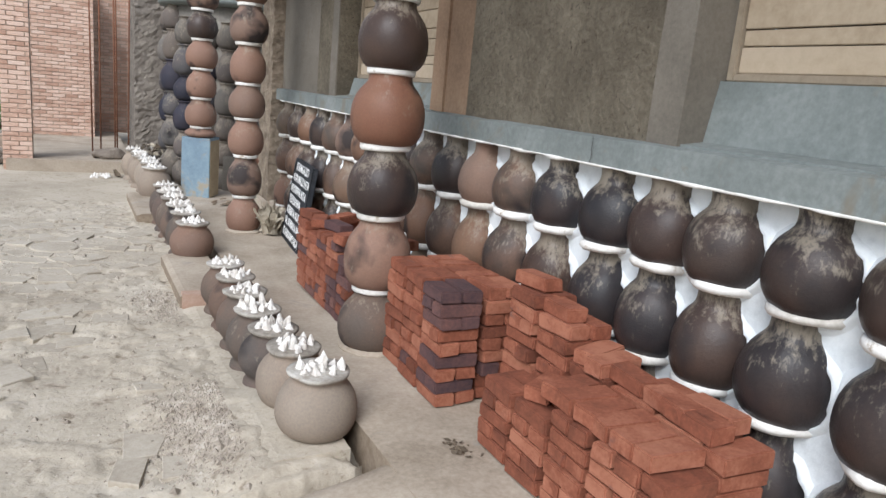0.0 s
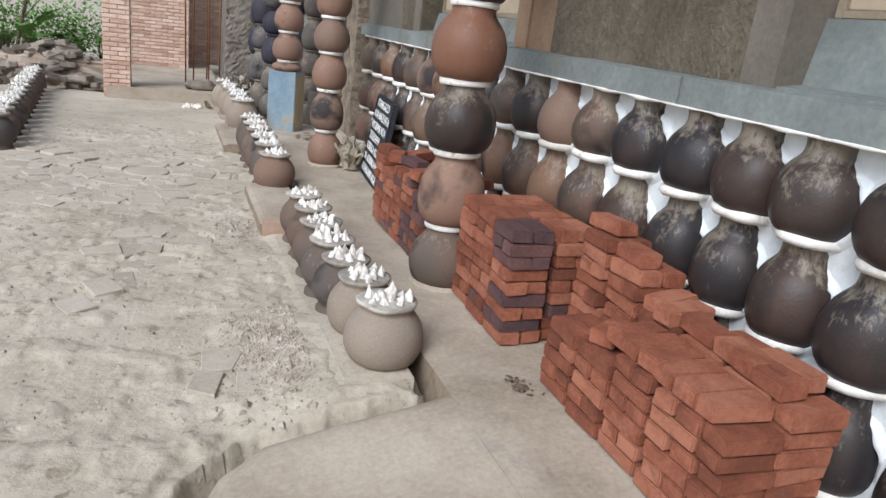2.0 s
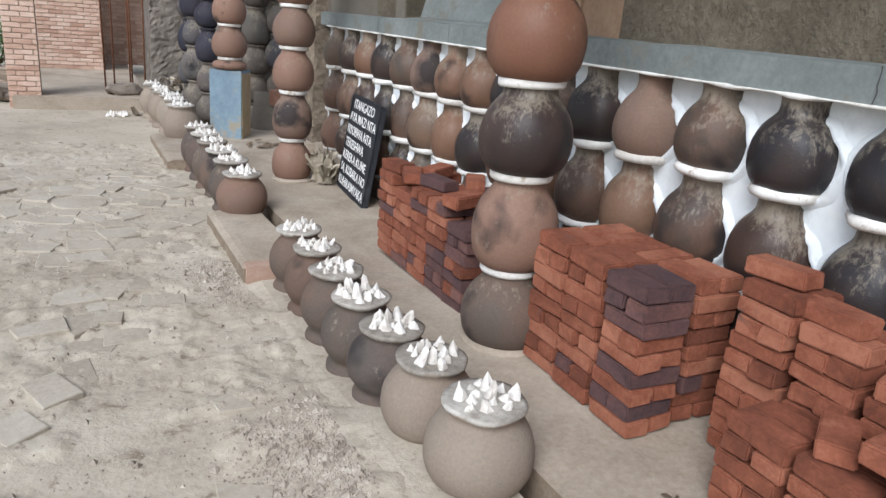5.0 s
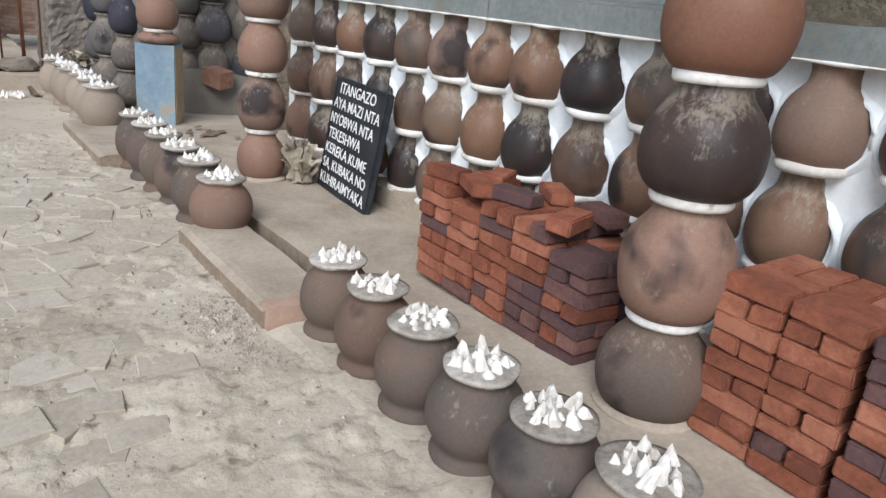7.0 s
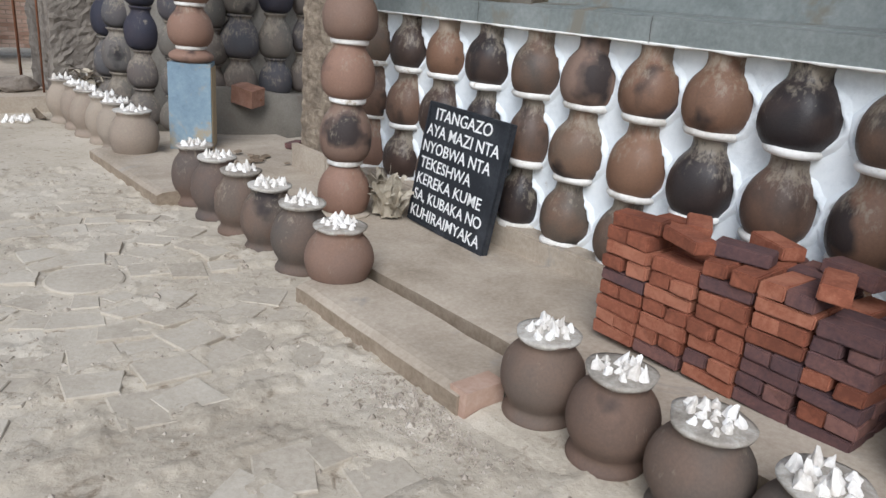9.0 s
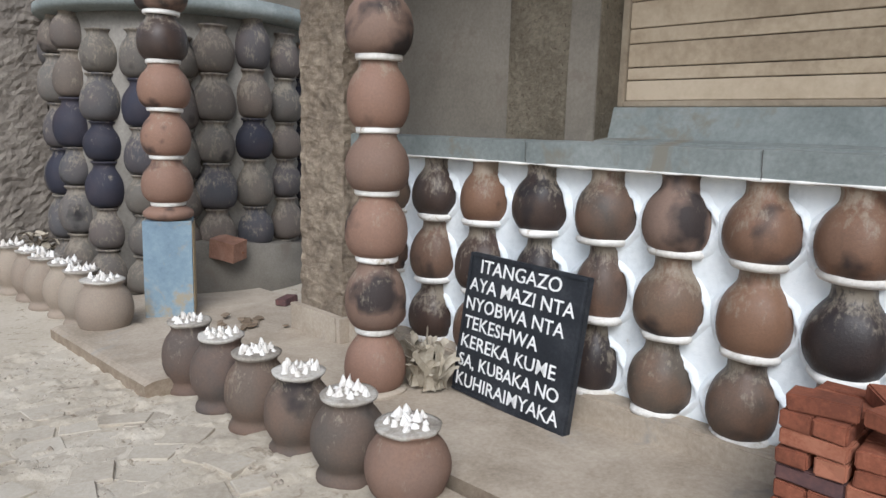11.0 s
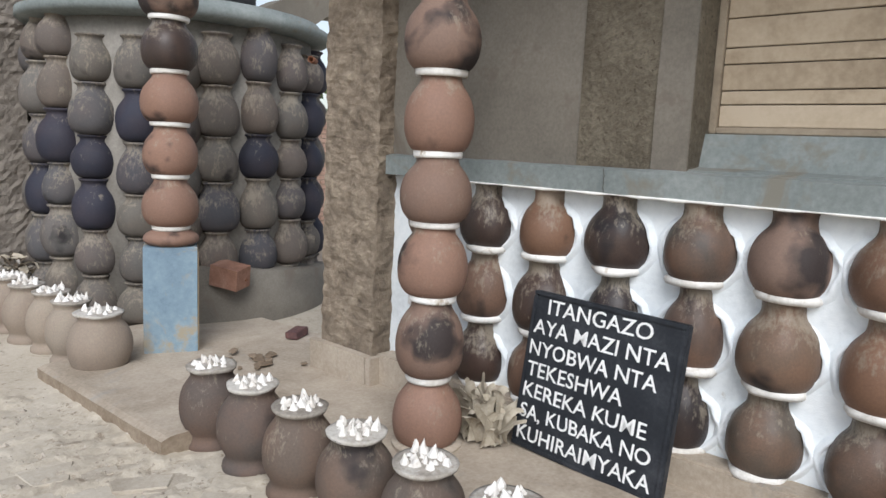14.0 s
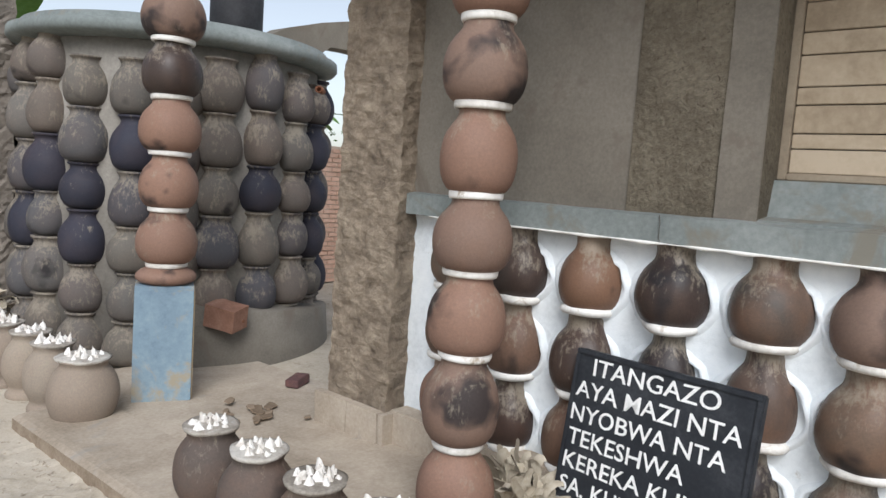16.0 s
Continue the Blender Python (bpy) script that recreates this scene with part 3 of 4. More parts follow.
def roughcast(x0, x1, y0, y1, z0, z1, depth, step=0.035):
    """A box whose faces are thrown mortar: dense grid, lumpy in and out."""
    bm = bmesh.new()
    nx, ny, nz = (max(2, round(d / step)) for d in (x1 - x0, y1 - y0, z1 - z0))
    verts = {}

    def at(i, j, k):
        if (i, j, k) not in verts:
            p = Vector((x0 + (x1 - x0) * i / nx, y0 + (y1 - y0) * j / ny, z0 + (z1 - z0) * k / nz))
            q = Vector((p.x * 14, p.y * 14, p.z * 24))
            verts[i, j, k] = bm.verts.new(p + depth * (noise.noise_vector(q) + 0.6 * noise.noise_vector(q * 0.3)))
        return verts[i, j, k]

    for k in range(nz):
        for i in range(nx):
            for j in (0, ny):
                bm.faces.new((at(i, j, k), at(i + 1, j, k), at(i + 1, j, k + 1), at(i, j, k + 1)))
        for j in range(ny):
            for i in (0, nx):
                bm.faces.new((at(i, j, k), at(i, j + 1, k), at(i, j + 1, k + 1), at(i, j, k + 1)))
    return bm


# ---- rough pier at the end of the veranda ----
pier = new("pier", mesh_of("pier", roughcast(2.17, 2.6, 7.94, 8.45, -0.14, 3.0, 0.013, 0.022), ROUGH))
tagged(pier, "brown roughcast pier at the veranda corner", "pier", kind="structure")
for x0, x1, y0, y1 in ((2.105, 2.165, 7.94, 8.2), (2.11, 2.165, 8.21, 8.5), (2.11, 2.33, 7.89, 7.93)):
    part("base_block", box(x0, x1, y0, y1, -0.14, 0.07, 0.012, rough=0.008, cuts=2), CONCRETE, pier)


# ---- columns of stacked pots ----
def pot_column(x, y, zs, base, label, mats, radius):
    col = thing("pot_column", label, "column", "columns of stacked pots", pose(x, y, 0))
    if base:
        part("base", lathe([(radius * 0.98, zs[0] - 0.05), (radius * 1.0, zs[0] + 0.015), (radius * 0.86, zs[0] + 0.03)], 24, 0.08, x), CONCRETE, col)
    for i, (z0, z1) in enumerate(zip(zs, zs[1:])):
        h = z1 - z0
        R = radius * (1 + 0.04 * rng.uniform(-1, 1))
        bm = lathe(pot_outline("column", R, h), 32, 0.035, i * 2.7 + y)
        pot = part("clay_pot", bm, mats[i % len(mats)], col, "", True, at=Matrix.Translation((0, 0, z0)) @ Matrix.Rotation(rng.uniform(0, 6.28), 4, "Z"))
        if i:
            r = R * 0.66
            part("white_band", lathe([(r * 0.9, -0.02), (r * 1.0, -0.02), (r * 1.05, -0.01), (r * 1.05, 0.012), (r * 0.98, 0.02), (r * 0.9, 0.02)], 28, 0.04, i * 1.3, cap=False), RINGWHITE, pot, "white painted clay band", True, at=pose(0, 0, 0, rng.uniform(-2, 2), rng.uniform(-2, 2)))
    return col


pot_column(1.70, 3.43, [0.02, 0.373, 0.78, 1.151, 1.538, 1.9, 2.24, 2.57, 2.88], True, "column of stacked clay pots joined by white bands", [YARDPOT, POTRED, POTDARK, POTORANGE, POTDARK, POTRED], 0.188)
pot_column(1.72, 7.03, [-0.085, 0.277, 0.677, 1.036, 1.366, 1.742, 2.1, 2.42, 2.74, 3.0], True, "column of reddish stacked clay pots joined by white bands", [POTRED, POTRED, POTRED, POTRED, POTRED, POTRED], 0.174)
pot_column(1.67, 9.57, [0.605, 0.741, 1.105, 1.47, 1.83, 2.19, 2.54, 2.86], False, "slender column of stacked clay pots on a blue pillar", [POTRED, POTRED, POTRED, POTRED, POTDARK, POTRED], 0.192)


blue = thing("blue_pillar", "square pillar in worn blue paint under a pot column", "pillar")
part("shaft", box(-0.18, 0.18, -0.18, 0.18, -0.2, 0.61, 0.02, rough=0.004, cuts=2), BLUE, blue, at=pose(0, 0, 0))
part("side", box(0.183, 0.19, -0.165, 0.165, -0.15, 0.58, 0.002), OCHRE, blue, "faded ochre side of the pillar")
blue.matrix_basis = pose(1.68, 9.6, 0, 0, 0, -28)


# ---- water tank clad in pots ----
TX, TY, TR = 2.74, 11.42, 1.225
tank = thing("water_tank", "round rainwater tank clad in mud-smeared clay pots", "water tank", at=pose(TX, TY, 0))
part("drum", lathe([(TR, -0.3), (TR, 2.36)], 64, 0.02), TANKMUD, tank, smooth=True)
part("rim", lathe([(TR, 2.32), (TR + 0.16, 2.34), (TR + 0.185, 2.37), (TR + 0.18, 2.43), (TR + 0.09, 2.46), (TR + 0.08, 2.5), (TR - 0.05, 2.52), (0.2, 2.56)], 64, 0.01), CEMENT, tank, "grey cement tank rim", True)
tank_meshes = []
for k in range(5):
    tank_meshes.append(mesh_of("clay_pot", lathe(pot_outline("tank", 0.188, 0.42), 26, 0.08, k * 4.1), POTTANK, True))
blue_pot = mesh_of("clay_pot", lathe(pot_outline("tank", 0.186, 0.42), 26, 0.06, 3.3), POTBLUE, True)
part("overflow_pipe", lathe([(0.028, 0), (0.03, 0.16), (0.022, 0.16), (0.02, 0.1)], 14), RUST, tank, "short dark overflow pipe", True, at=pose(0.63, -1.27, 2.12, 90, 0, -52))
bearings = [-86, -69, -52, -34, -15.5, -0.5, 13.5, 31, 49, 67, 84, 102] + [122 + 19 * q for q in range(8)]
for turn in bearings:
    a = math.radians(-118.5 + turn)
    z = -0.17 + rng.uniform(-0.04, 0.04)
    while z < 2.1:
        h = rng.choice((0.9, 1.0, 1.0, 1.06, 0.84))
        if z + 0.42 * h > 2.3:
            h = max(0.7, (2.36 - z) / 0.42)
        sc = rng.uniform(0.9, 1.06)
        m = Matrix.Translation(((TR - 0.01) * math.cos(a), (TR - 0.01) * math.sin(a), z)) @ Matrix.Rotation(rng.uniform(0, 6.28), 4, "Z") @ Matrix.Diagonal((sc, sc, h, 1))
        shape = rng.choice(tank_meshes) if rng.random() > 0.12 else blue_pot
        if (turn == -34 and 0.5 < z < 0.9) or (turn == -52 and 0.9 < z < 1.3):
            shape = blue_pot
        part("clay_pot", shape, None, tank, at=m)
        z += 0.425 * h

# low plastered trough wall with a tap box in front of the tank
trough = bmesh.new()
sections = []
for i in range(25):
    a = math.radians(-118 + i / 24 * 88)
    top = 0.3 - 0.2 * (i / 24)
    sections.append([trough.verts.new(((TR + d) * math.cos(a), (TR + d) * math.sin(a), z)) for d, z in ((0.23, -0.25), (0.2, top), (0.16, top + 0.015), (0.0, top + 0.03))])
for s, t in zip(sections, sections[1:]):
    for j in range(3):
        trough.faces.new((s[j], s[j + 1], t[j + 1], t[j]))
part("trough_wall", trough, SMOOTH, tank, "low grey plastered wall round the tank foot", True)
tap = thing("tap_box", "small brown brick block round the tank tap", "tap box", at=pose(2.4, 9.93, 0.24, 8, -6, 25))
part("body", box(-0.1, 0.1, -0.09, 0.17, -0.09, 0.09, 0.01, rough=0.004, cuts=2), TAPBRICK, tap)
part("tap", lathe([(0.014, -0.07), (0.02, -0.05), (0.012, 0.0)], 10), RUST, tap, at=pose(0.04, -0.1, -0.02, 80))

# ---- pots filled with white quartz stones ----
def quartz_mesh(seed):
    bm = bmesh.new()
    bmesh.ops.create_icosphere(bm, subdivisions=2, radius=0.026)
    r = random.Random(seed)
    slim, tall, off = r.uniform(0.35, 0.9), r.uniform(1.0, 2.1), Vector((seed * 3.7, 0, 0))
    for v in bm.verts:
        v.co *= 1 + 0.55 * noise.noise(v.co * 55 + off)
        if v.co.z > 0:
            k = v.co.z / 0.026
            v.co.x *= 1 - (1 - slim) * k
            v.co.y *= 1 - (1 - slim) * k
            v.co.z *= tall
    return mesh_of("stone", bm, QUARTZ)


quartz = [quartz_mesh(s) for s in range(12)]


def stone_pot(x, y, z, R, height, seed, mat=DUSTPOT, short=False, footless=False):
    """A squat clay jar with a wide rough lip, heaped with quartz points."""
    pot = thing("stone_pot", "dusty grey-brown clay pot heaped with white quartz stones", "pot", "pots of quartz along the veranda", pose(x, y, z))
    shape = "squat" if short else "round" if footless else "footed"
    part("body", lathe(pot_outline(shape, R, height), 34, 0.04, seed * 1.9), mat, pot, smooth=True, at=Matrix.Rotation(seed * 1.1, 4, "Z"))
    top = height
    dish = lathe([(R * 0.5, top - 0.05), (R * 0.62, top - 0.02), (R * 0.74, top - 0.006), (R * 0.765, top + 0.008), (R * 0.67, top + 0.009), (R * 0.5, top + 0.012), (R * 0.2, top + 0.018)], 30, 0.1, seed + 7.0)
    saucer = part("dish", dish, LIMED, pot, "lime-smeared clay dish", True)
    r = random.Random(seed)
    n = 14
    for i in range(n):
        a, d = i * 2.4 + seed, R * 0.54 * math.sqrt((i + 0.4) / n)
        k = r.uniform(0.5, 0.95)
        part("stone", r.choice(quartz), None, saucer, at=Matrix.Translation((d * math.cos(a), d * math.sin(a), top + 0.012)) @ Matrix.Rotation(r.uniform(0, 6), 4, "Z") @ pose(0, 0, 0, r.uniform(-16, 16), r.uniform(-16, 16)) @ Matrix.Diagonal((k, k, k * r.uniform(0.8, 1.25), 1)))
    return pot


ROW_1 = [(1.146, 2.655, 0.178, 0.365), (1.13, 3.0, 0.168, 0.345), (1.112, 3.315, 0.166, 0.33), (1.103, 3.631, 0.166, 0.33), (1.108, 3.97, 0.164, 0.33), (1.112, 4.306, 0.16, 0.33), (1.115, 4.634, 0.158, 0.328)]
for i, (x, y, R, h) in enumerate(ROW_1):
    stone_pot(x, y, GROUND + 0.012 + mound(x, y), R, h - mound(x, y), i, DUSTPOT if i in (0, 1) else YARDPOT, False, i < 2)
for i, (x, y) in enumerate([(1.09, 7.994), (1.088, 7.61), (1.086, 7.224), (1.09, 6.84), (1.095, 6.45)]):
    stone_pot(x, y, GROUND + yard_fall(y), 0.168, 0.342 - yard_fall(y), i + 10, YARDPOT)
stone_pot(1.098, 6.059, -0.066, 0.178, 0.262, 20, REDPOT, True)
for i, (x, y, R) in enumerate([(1.115, 9.47, 0.205), (1.105, 9.92, 0.175), (1.1, 10.3, 0.17), (1.05, 10.66, 0.17), (1.05, 11.05, 0.17), (1.0, 11.42, 0.17)]):
    base = floor_fall(y) + 0.012 if i == 0 else GROUND + yard_fall(y)
    stone_pot(x, y, base, R, 0.205 - base, i + 30, DUSTPOT, i == 0)


# ---- brick stacks ----
BL, BW, BH = 0.213, 0.102, 0.0595
brick_meshes = {}
for mat in (BRICKRED, BRICKDARK):
    for k in range(5):
        bm = bmesh.new()
        bmesh.ops.create_cube(bm, size=1, matrix=Matrix.Diagonal((BL, BW, BH, 1)))
        bmesh.ops.bevel(bm, geom=bm.edges[:], offset=0.006, segments=2, affect="EDGES")
        for v in bm.verts:
            v.co += 0.008 * noise.noise_vector(v.co * 14 + Vector((k * 3.3, 0, 0)))
        brick_meshes[mat.name, k] = mesh_of("brick", bm, mat)


def lay(stack, x, y, z, turn, dark=0.1, wob=1.0, tip=0.0):
    mat = BRICKDARK if rng.random() < dark else BRICKRED
    m = pose(x + rng.uniform(-0.009, 0.009) * wob, y + rng.uniform(-0.009, 0.009) * wob, z, rng.uniform(-1.2, 1.2) * wob + tip, rng.uniform(-1.2, 1.2) * wob, turn + rng.uniform(-3.5, 3.5) * wob)
    part("brick", brick_meshes[mat.name, rng.randrange(5)], None, stack, at=m)


def pile(stack, x0, y0, nx, courses, dark_at=None):
    """A free-standing pile: nx bricks deep in x, one brick length in y; courses turn by a right angle."""
    for c in range(courses):
        z = 0.004 + BH * 0.5 + c * (BH + 0.0025)
        d = dark_at(c) if dark_at else 0.02
        for i in range(nx):
            cx = x0 + (i + 0.5) * (BL + 0.004)
            if (c + i) % 2:
                for s in (-1, 1):
                    lay(stack, cx, y0 + BL / 2 + s * (BW / 2 + 0.002), z, 0, d)
            else:
                for s in (-1, 1):
                    lay(stack, cx + s * (BW / 2 + 0.002), y0 + BL / 2, z, 90, d)


stack_b = thing("brick_stack", "tall neat stack of red fired bricks on the veranda floor", "brick stack", "brick stacks", pose(0, 0, 0.032))
pile(stack_b, 1.69, 3.05, 2, 9)
pile(stack_b, 1.69, 2.825, 2, 9)
pile(stack_b, 1.68, 2.585, 1, 9, lambda c: 0.95 if c in (1, 3, 6, 7, 8) else 0.05)
pile(stack_b, 1.92, 2.605, 1, 9)

stack_a = thing("brick_stack", "broad stepped stack of red bricks with loose ones on top", "brick stack", "brick stacks", pose(0, 0, 0.032))
C = BH + 0.0025
for c in range(7):  # header course at the near end
    for x in (1.815, 2.035) if c < 6 else (2.05,):
        lay(stack_a, x + 0.02 * (c % 2), 1.272, BH / 2 + 0.004 + c * C, 0, 0.03)
for y, front, back in [(2.035, 5, 9), (1.8, 5, 7), (1.565, 6, 7), (1.33, 6, 7)]:
    pile(stack_a, 1.71, y, 1, front)
    pile(stack_a, 1.955, y, 1, back)
pile(stack_a, 1.95, 2.27, 1, 9)
for k, (x, y, course, turn) in enumerate([(2.06, 2.46, 9, 88), (2.16, 2.44, 9, 92), (2.1, 2.5, 10, 96), (2.09, 2.24, 9, 88), (1.9, 2.0, 5, 28), (2.12, 1.98, 7, 15), (2.1, 1.86, 7, 4),
                                        (1.88, 1.82, 6, 6), (1.88, 1.7, 6, -4), (1.88, 1.58, 6, 3), (1.88, 1.46, 6, -3), (1.88, 1.34, 6, 4), (1.88, 1.24, 6, 0), (2.09, 1.7, 6, 86), (2.15, 1.5, 6, 92), (2.06, 1.44, 6, 84), (2.1, 1.33, 7, 84), (2.16, 1.33, 6, 90), (2.05, 1.3, 6, 90)]):
    lay(stack_a, x - 0.05, 1.33 + 0.84 * (y - 1.22), BH / 2 + 0.004 + (course + (course == 6 and x > 2)) * C, turn, 0.03)

stack_c = thing("brick_stack", "low uneven stack of red and overburnt dark bricks", "brick stack", "brick stacks", pose(0, 0, 0.0))
for i in range(5):
    y = 4.63 - 0.222 * i
    pile(stack_c, 1.65, y, 2, 7 if i in (1, 4) else 8, lambda c, i=i: (0.05, 0.08, 0.3, 0.6, 0.8)[i])
for x, y, turn, d in [(1.74, 4.85, 95, 0), (1.73, 4.62, 70, 0.2), (1.92, 4.7, 30, 0), (1.8, 4.42, 100, 0.9), (1.76, 4.08, 15, 0), (2.0, 4.4, 60, 0), (1.98, 4.1, 80, 0.5), (2.0, 3.88, 20, 0)]:
    lay(stack_c, x - 0.02, y - 0.12, 0.004 + 8 * (BH + 0.0025) + BH / 2, turn, d)


# ---- notice board ----
board = thing("notice_board", "black painted notice board with white hand lettering leaning on the wall", "notice board")
BWID, BHGT = 0.835, 0.785
part("panel", box(0, BWID, -0.022, 0.022, 0, BHGT, 0.006), BLACKBOARD, board)
for x0, x1, z0, z1 in ((0, BWID, 0, 0.022), (0, BWID, BHGT - 0.022, BHGT), (0, 0.022, 0.023, BHGT - 0.023), (BWID - 0.022, BWID, 0.023, BHGT - 0.023)):
    part("frame_strip", box(x0, x1, -0.03, -0.0225, z0, z1, 0.003), BLACKBOARD, board)


def lettering(text, x, z, width, height, parent):
    cu = bpy.data.curves.new("lettering", "FONT")
    cu.body, cu.size, cu.extrude, cu.offset, cu.resolution_u = text, 0.1, 0.001, 0.0006, 3
    tmp = bpy.data.objects.new("lettering", cu)
    scene.collection.objects.link(tmp)
    me = bpy.data.meshes.new_from_object(tmp.evaluated_get(bpy.context.evaluated_depsgraph_get()))
    bpy.data.objects.remove(tmp)
    co = np.empty(len(me.vertices) * 3)
    me.vertices.foreach_get("co", co)
    co = co.reshape(-1, 3)
    lo, hi = co.min(0), co.max(0)
    cap = 0.0729
    co[:, 0] = (co[:, 0] - lo[0]) * width / (hi[0] - lo[0])
    co[:, 1] = co[:, 1] * height / cap
    for i in range(len(co)):
        j = noise.noise_vector((co[i, 0] * 14, co[i, 1] * 14, z * 9))
        co[i, 0] += 0.006 * j.x
        co[i, 1] += 0.004 * j.y
    faces = [list(p.vertices) for p in me.polygons]
    root = list(range(len(co)))

    def find(i):
        while root[i] != i:
            i = root[i]
        return i

    for f in faces:
        for i in f[1:]:
            root[find(i)] = find(f[0])
    groups = {}
    for f in faces:
        groups.setdefault(find(f[0]), []).append(f)
    for fs in groups.values():
        used = sorted({i for f in fs for i in f})
        index = {v: n for n, v in enumerate(used)}
        letter = from_data("letter", [co[i] for i in used], [[index[i] for i in f] for f in fs], CHALK, False)
        part("letter", letter, None, parent, "white hand-painted capital letter", at=pose(x, -0.0245, z, 90, 0, 0))


for text, x, z, w in (("ITANGAZO", 0.1, 0.682, 0.58), ("AYA MAZI NTA", 0.025, 0.575, 0.76), ("NYOBWA NTA", 0.02, 0.468, 0.72), ("TEKESHWA", 0.025, 0.362, 0.56), ("KEREKA KUME", 0.025, 0.255, 0.7), ("SA, KUBAKA NO", 0.025, 0.148, 0.74), ("KUHIRAIMYAKA", 0.025, 0.04, 0.76)):
    lettering(text, x, z, w, 0.075, board)
board.matrix_basis = pose(2.058, 6.725, -0.07, 0, 0, -95.5) @ pose(0, 0, 0, -8.5)

# ---- bundle of dry fibre beside the column ----
bundle = thing("fibre_bundle", "crumpled bundle of dry grey banana fibre", "bundle", at=pose(1.95, 6.86, -0.075))
r = random.Random(8)
for k in range(70):
    bm = bmesh.new()
    a, tilt, ln = r.uniform(0, 6.28), r.uniform(0.0, 0.75), r.uniform(0.2, 0.42)
    base, w = Vector((r.uniform(-0.06, 0.06), r.uniform(-0.12, 0.1), 0.012)), r.uniform(0.02, 0.06)
    side = Vector((-math.sin(a + 0.6), math.cos(a + 0.6), 0.3))
    prev = None
    for i in range(9):
        f = i / 8
        p = base + Vector((math.cos(a) * math.sin(tilt) * 0.7, math.sin(a) * math.sin(tilt) * 0.8, math.cos(tilt))) * ln * f - Vector((0, 0, 0.1 * f ** 3))
        p += 0.035 * noise.noise_vector(p * 11 + Vector((k * 0.7, 0, 0)))
        p.z = max(p.z, 0.008)
        row = [bm.verts.new(p + side * w * q * (1 - 0.45 * f) + Vector((0, 0, 0.01 * (q == 0)))) for q in (-1, 0, 1)]
        for v in row:
            v.co.z = max(v.co.z, 0.004)
        if prev:
            for q in range(2):
                bm.faces.new((prev[q], prev[q + 1], row[q + 1], row[q]))
        prev = row
    part("fibre", bm, STRAW, bundle, smooth=True)


# ---- paving pieces and loose stones in the yard ----
def paver(x, y, sx, sy, turn, seed):
    bm = bmesh.new()
    r = random.Random(seed)
    pts = [Vector((-sx / 2, -sy / 2)), Vector((sx / 2, -sy / 2)), Vector((sx / 2, sy / 2)), Vector((-sx / 2, sy / 2))]
    pts = [p + Vector((r.uniform(-1, 1), r.uniform(-1, 1))) * 0.18 * min(sx, sy) for p in pts]
    lo = [bm.verts.new((p.x, p.y, -0.03)) for p in pts]
    mid = [bm.verts.new((p.x, p.y, 0.003)) for p in pts]
    hi = [bm.verts.new((p.x * 0.96, p.y * 0.96, 0.007)) for p in pts]
    bm.faces.new(hi)
    for a, b in ((lo, mid), (mid, hi)):
        for i in range(4):
            bm.faces.new((a[i], a[(i + 1) % 4], b[(i + 1) % 4], b[i]))
    part("paving_stone", bm, PAVER, ground, at=pose(x, y, ground_z(x, y) + r.uniform(-0.005, 0.003), r.uniform(-1.6, 1.6), r.uniform(-1.6, 1.6), turn))


CX, CY = 0.055, 6.78
part("round_stone", lathe([(0.19, -0.03), (0.19, 0.006), (0.18, 0.012)], 22, 0.05), PAVER, ground, at=pose(CX, CY, GROUND + yard_fall(CY) + 0.006))
k = 0
for ring, (rad, n, sx, sy) in enumerate(((0.3, 10, 0.17, 0.16), (0.49, 15, 0.19, 0.17), (0.69, 21, 0.19, 0.17), (0.9, 26, 0.2, 0.18), (1.12, 30, 0.21, 0.19), (1.36, 36, 0.21, 0.2))):
    for i in range(n):
        a = 360 / n * i + ring * 13 + rng.uniform(-5, 5)
        x, y = CX + rad * math.cos(radians(a)), CY + rad * math.sin(radians(a))
        k += 1
        if x > 0.8 or x < -1.15 or rng.random() < 0.16:
            continue
        paver(x, y, sy * rng.uniform(0.8, 1.1), sx * rng.uniform(0.8, 1.2), a, k)
for i in range(12):
    for j in range(22):
        y, x = 2.55 + i * 0.2 + 0.03 * j * 0.2, -1.1 + j * 0.17 + (0.08 if i % 2 else 0)
        x, y = x * 0.94 + rng.uniform(-0.03, 0.03), y + rng.uniform(-0.03, 0.03) + 0.1 * x
        if x < 0.78 and math.hypot(x - CX, y - CY) > 1.5 and smooth_noise(x, y, 1.1, 4.0) + rng.uniform(-0.3, 0.3) > 0.22:
            paver(x, y, rng.uniform(0.13, 0.2), rng.uniform(0.13, 0.22), 6 + rng.uniform(-25, 25), 500 + i * 40 + j)

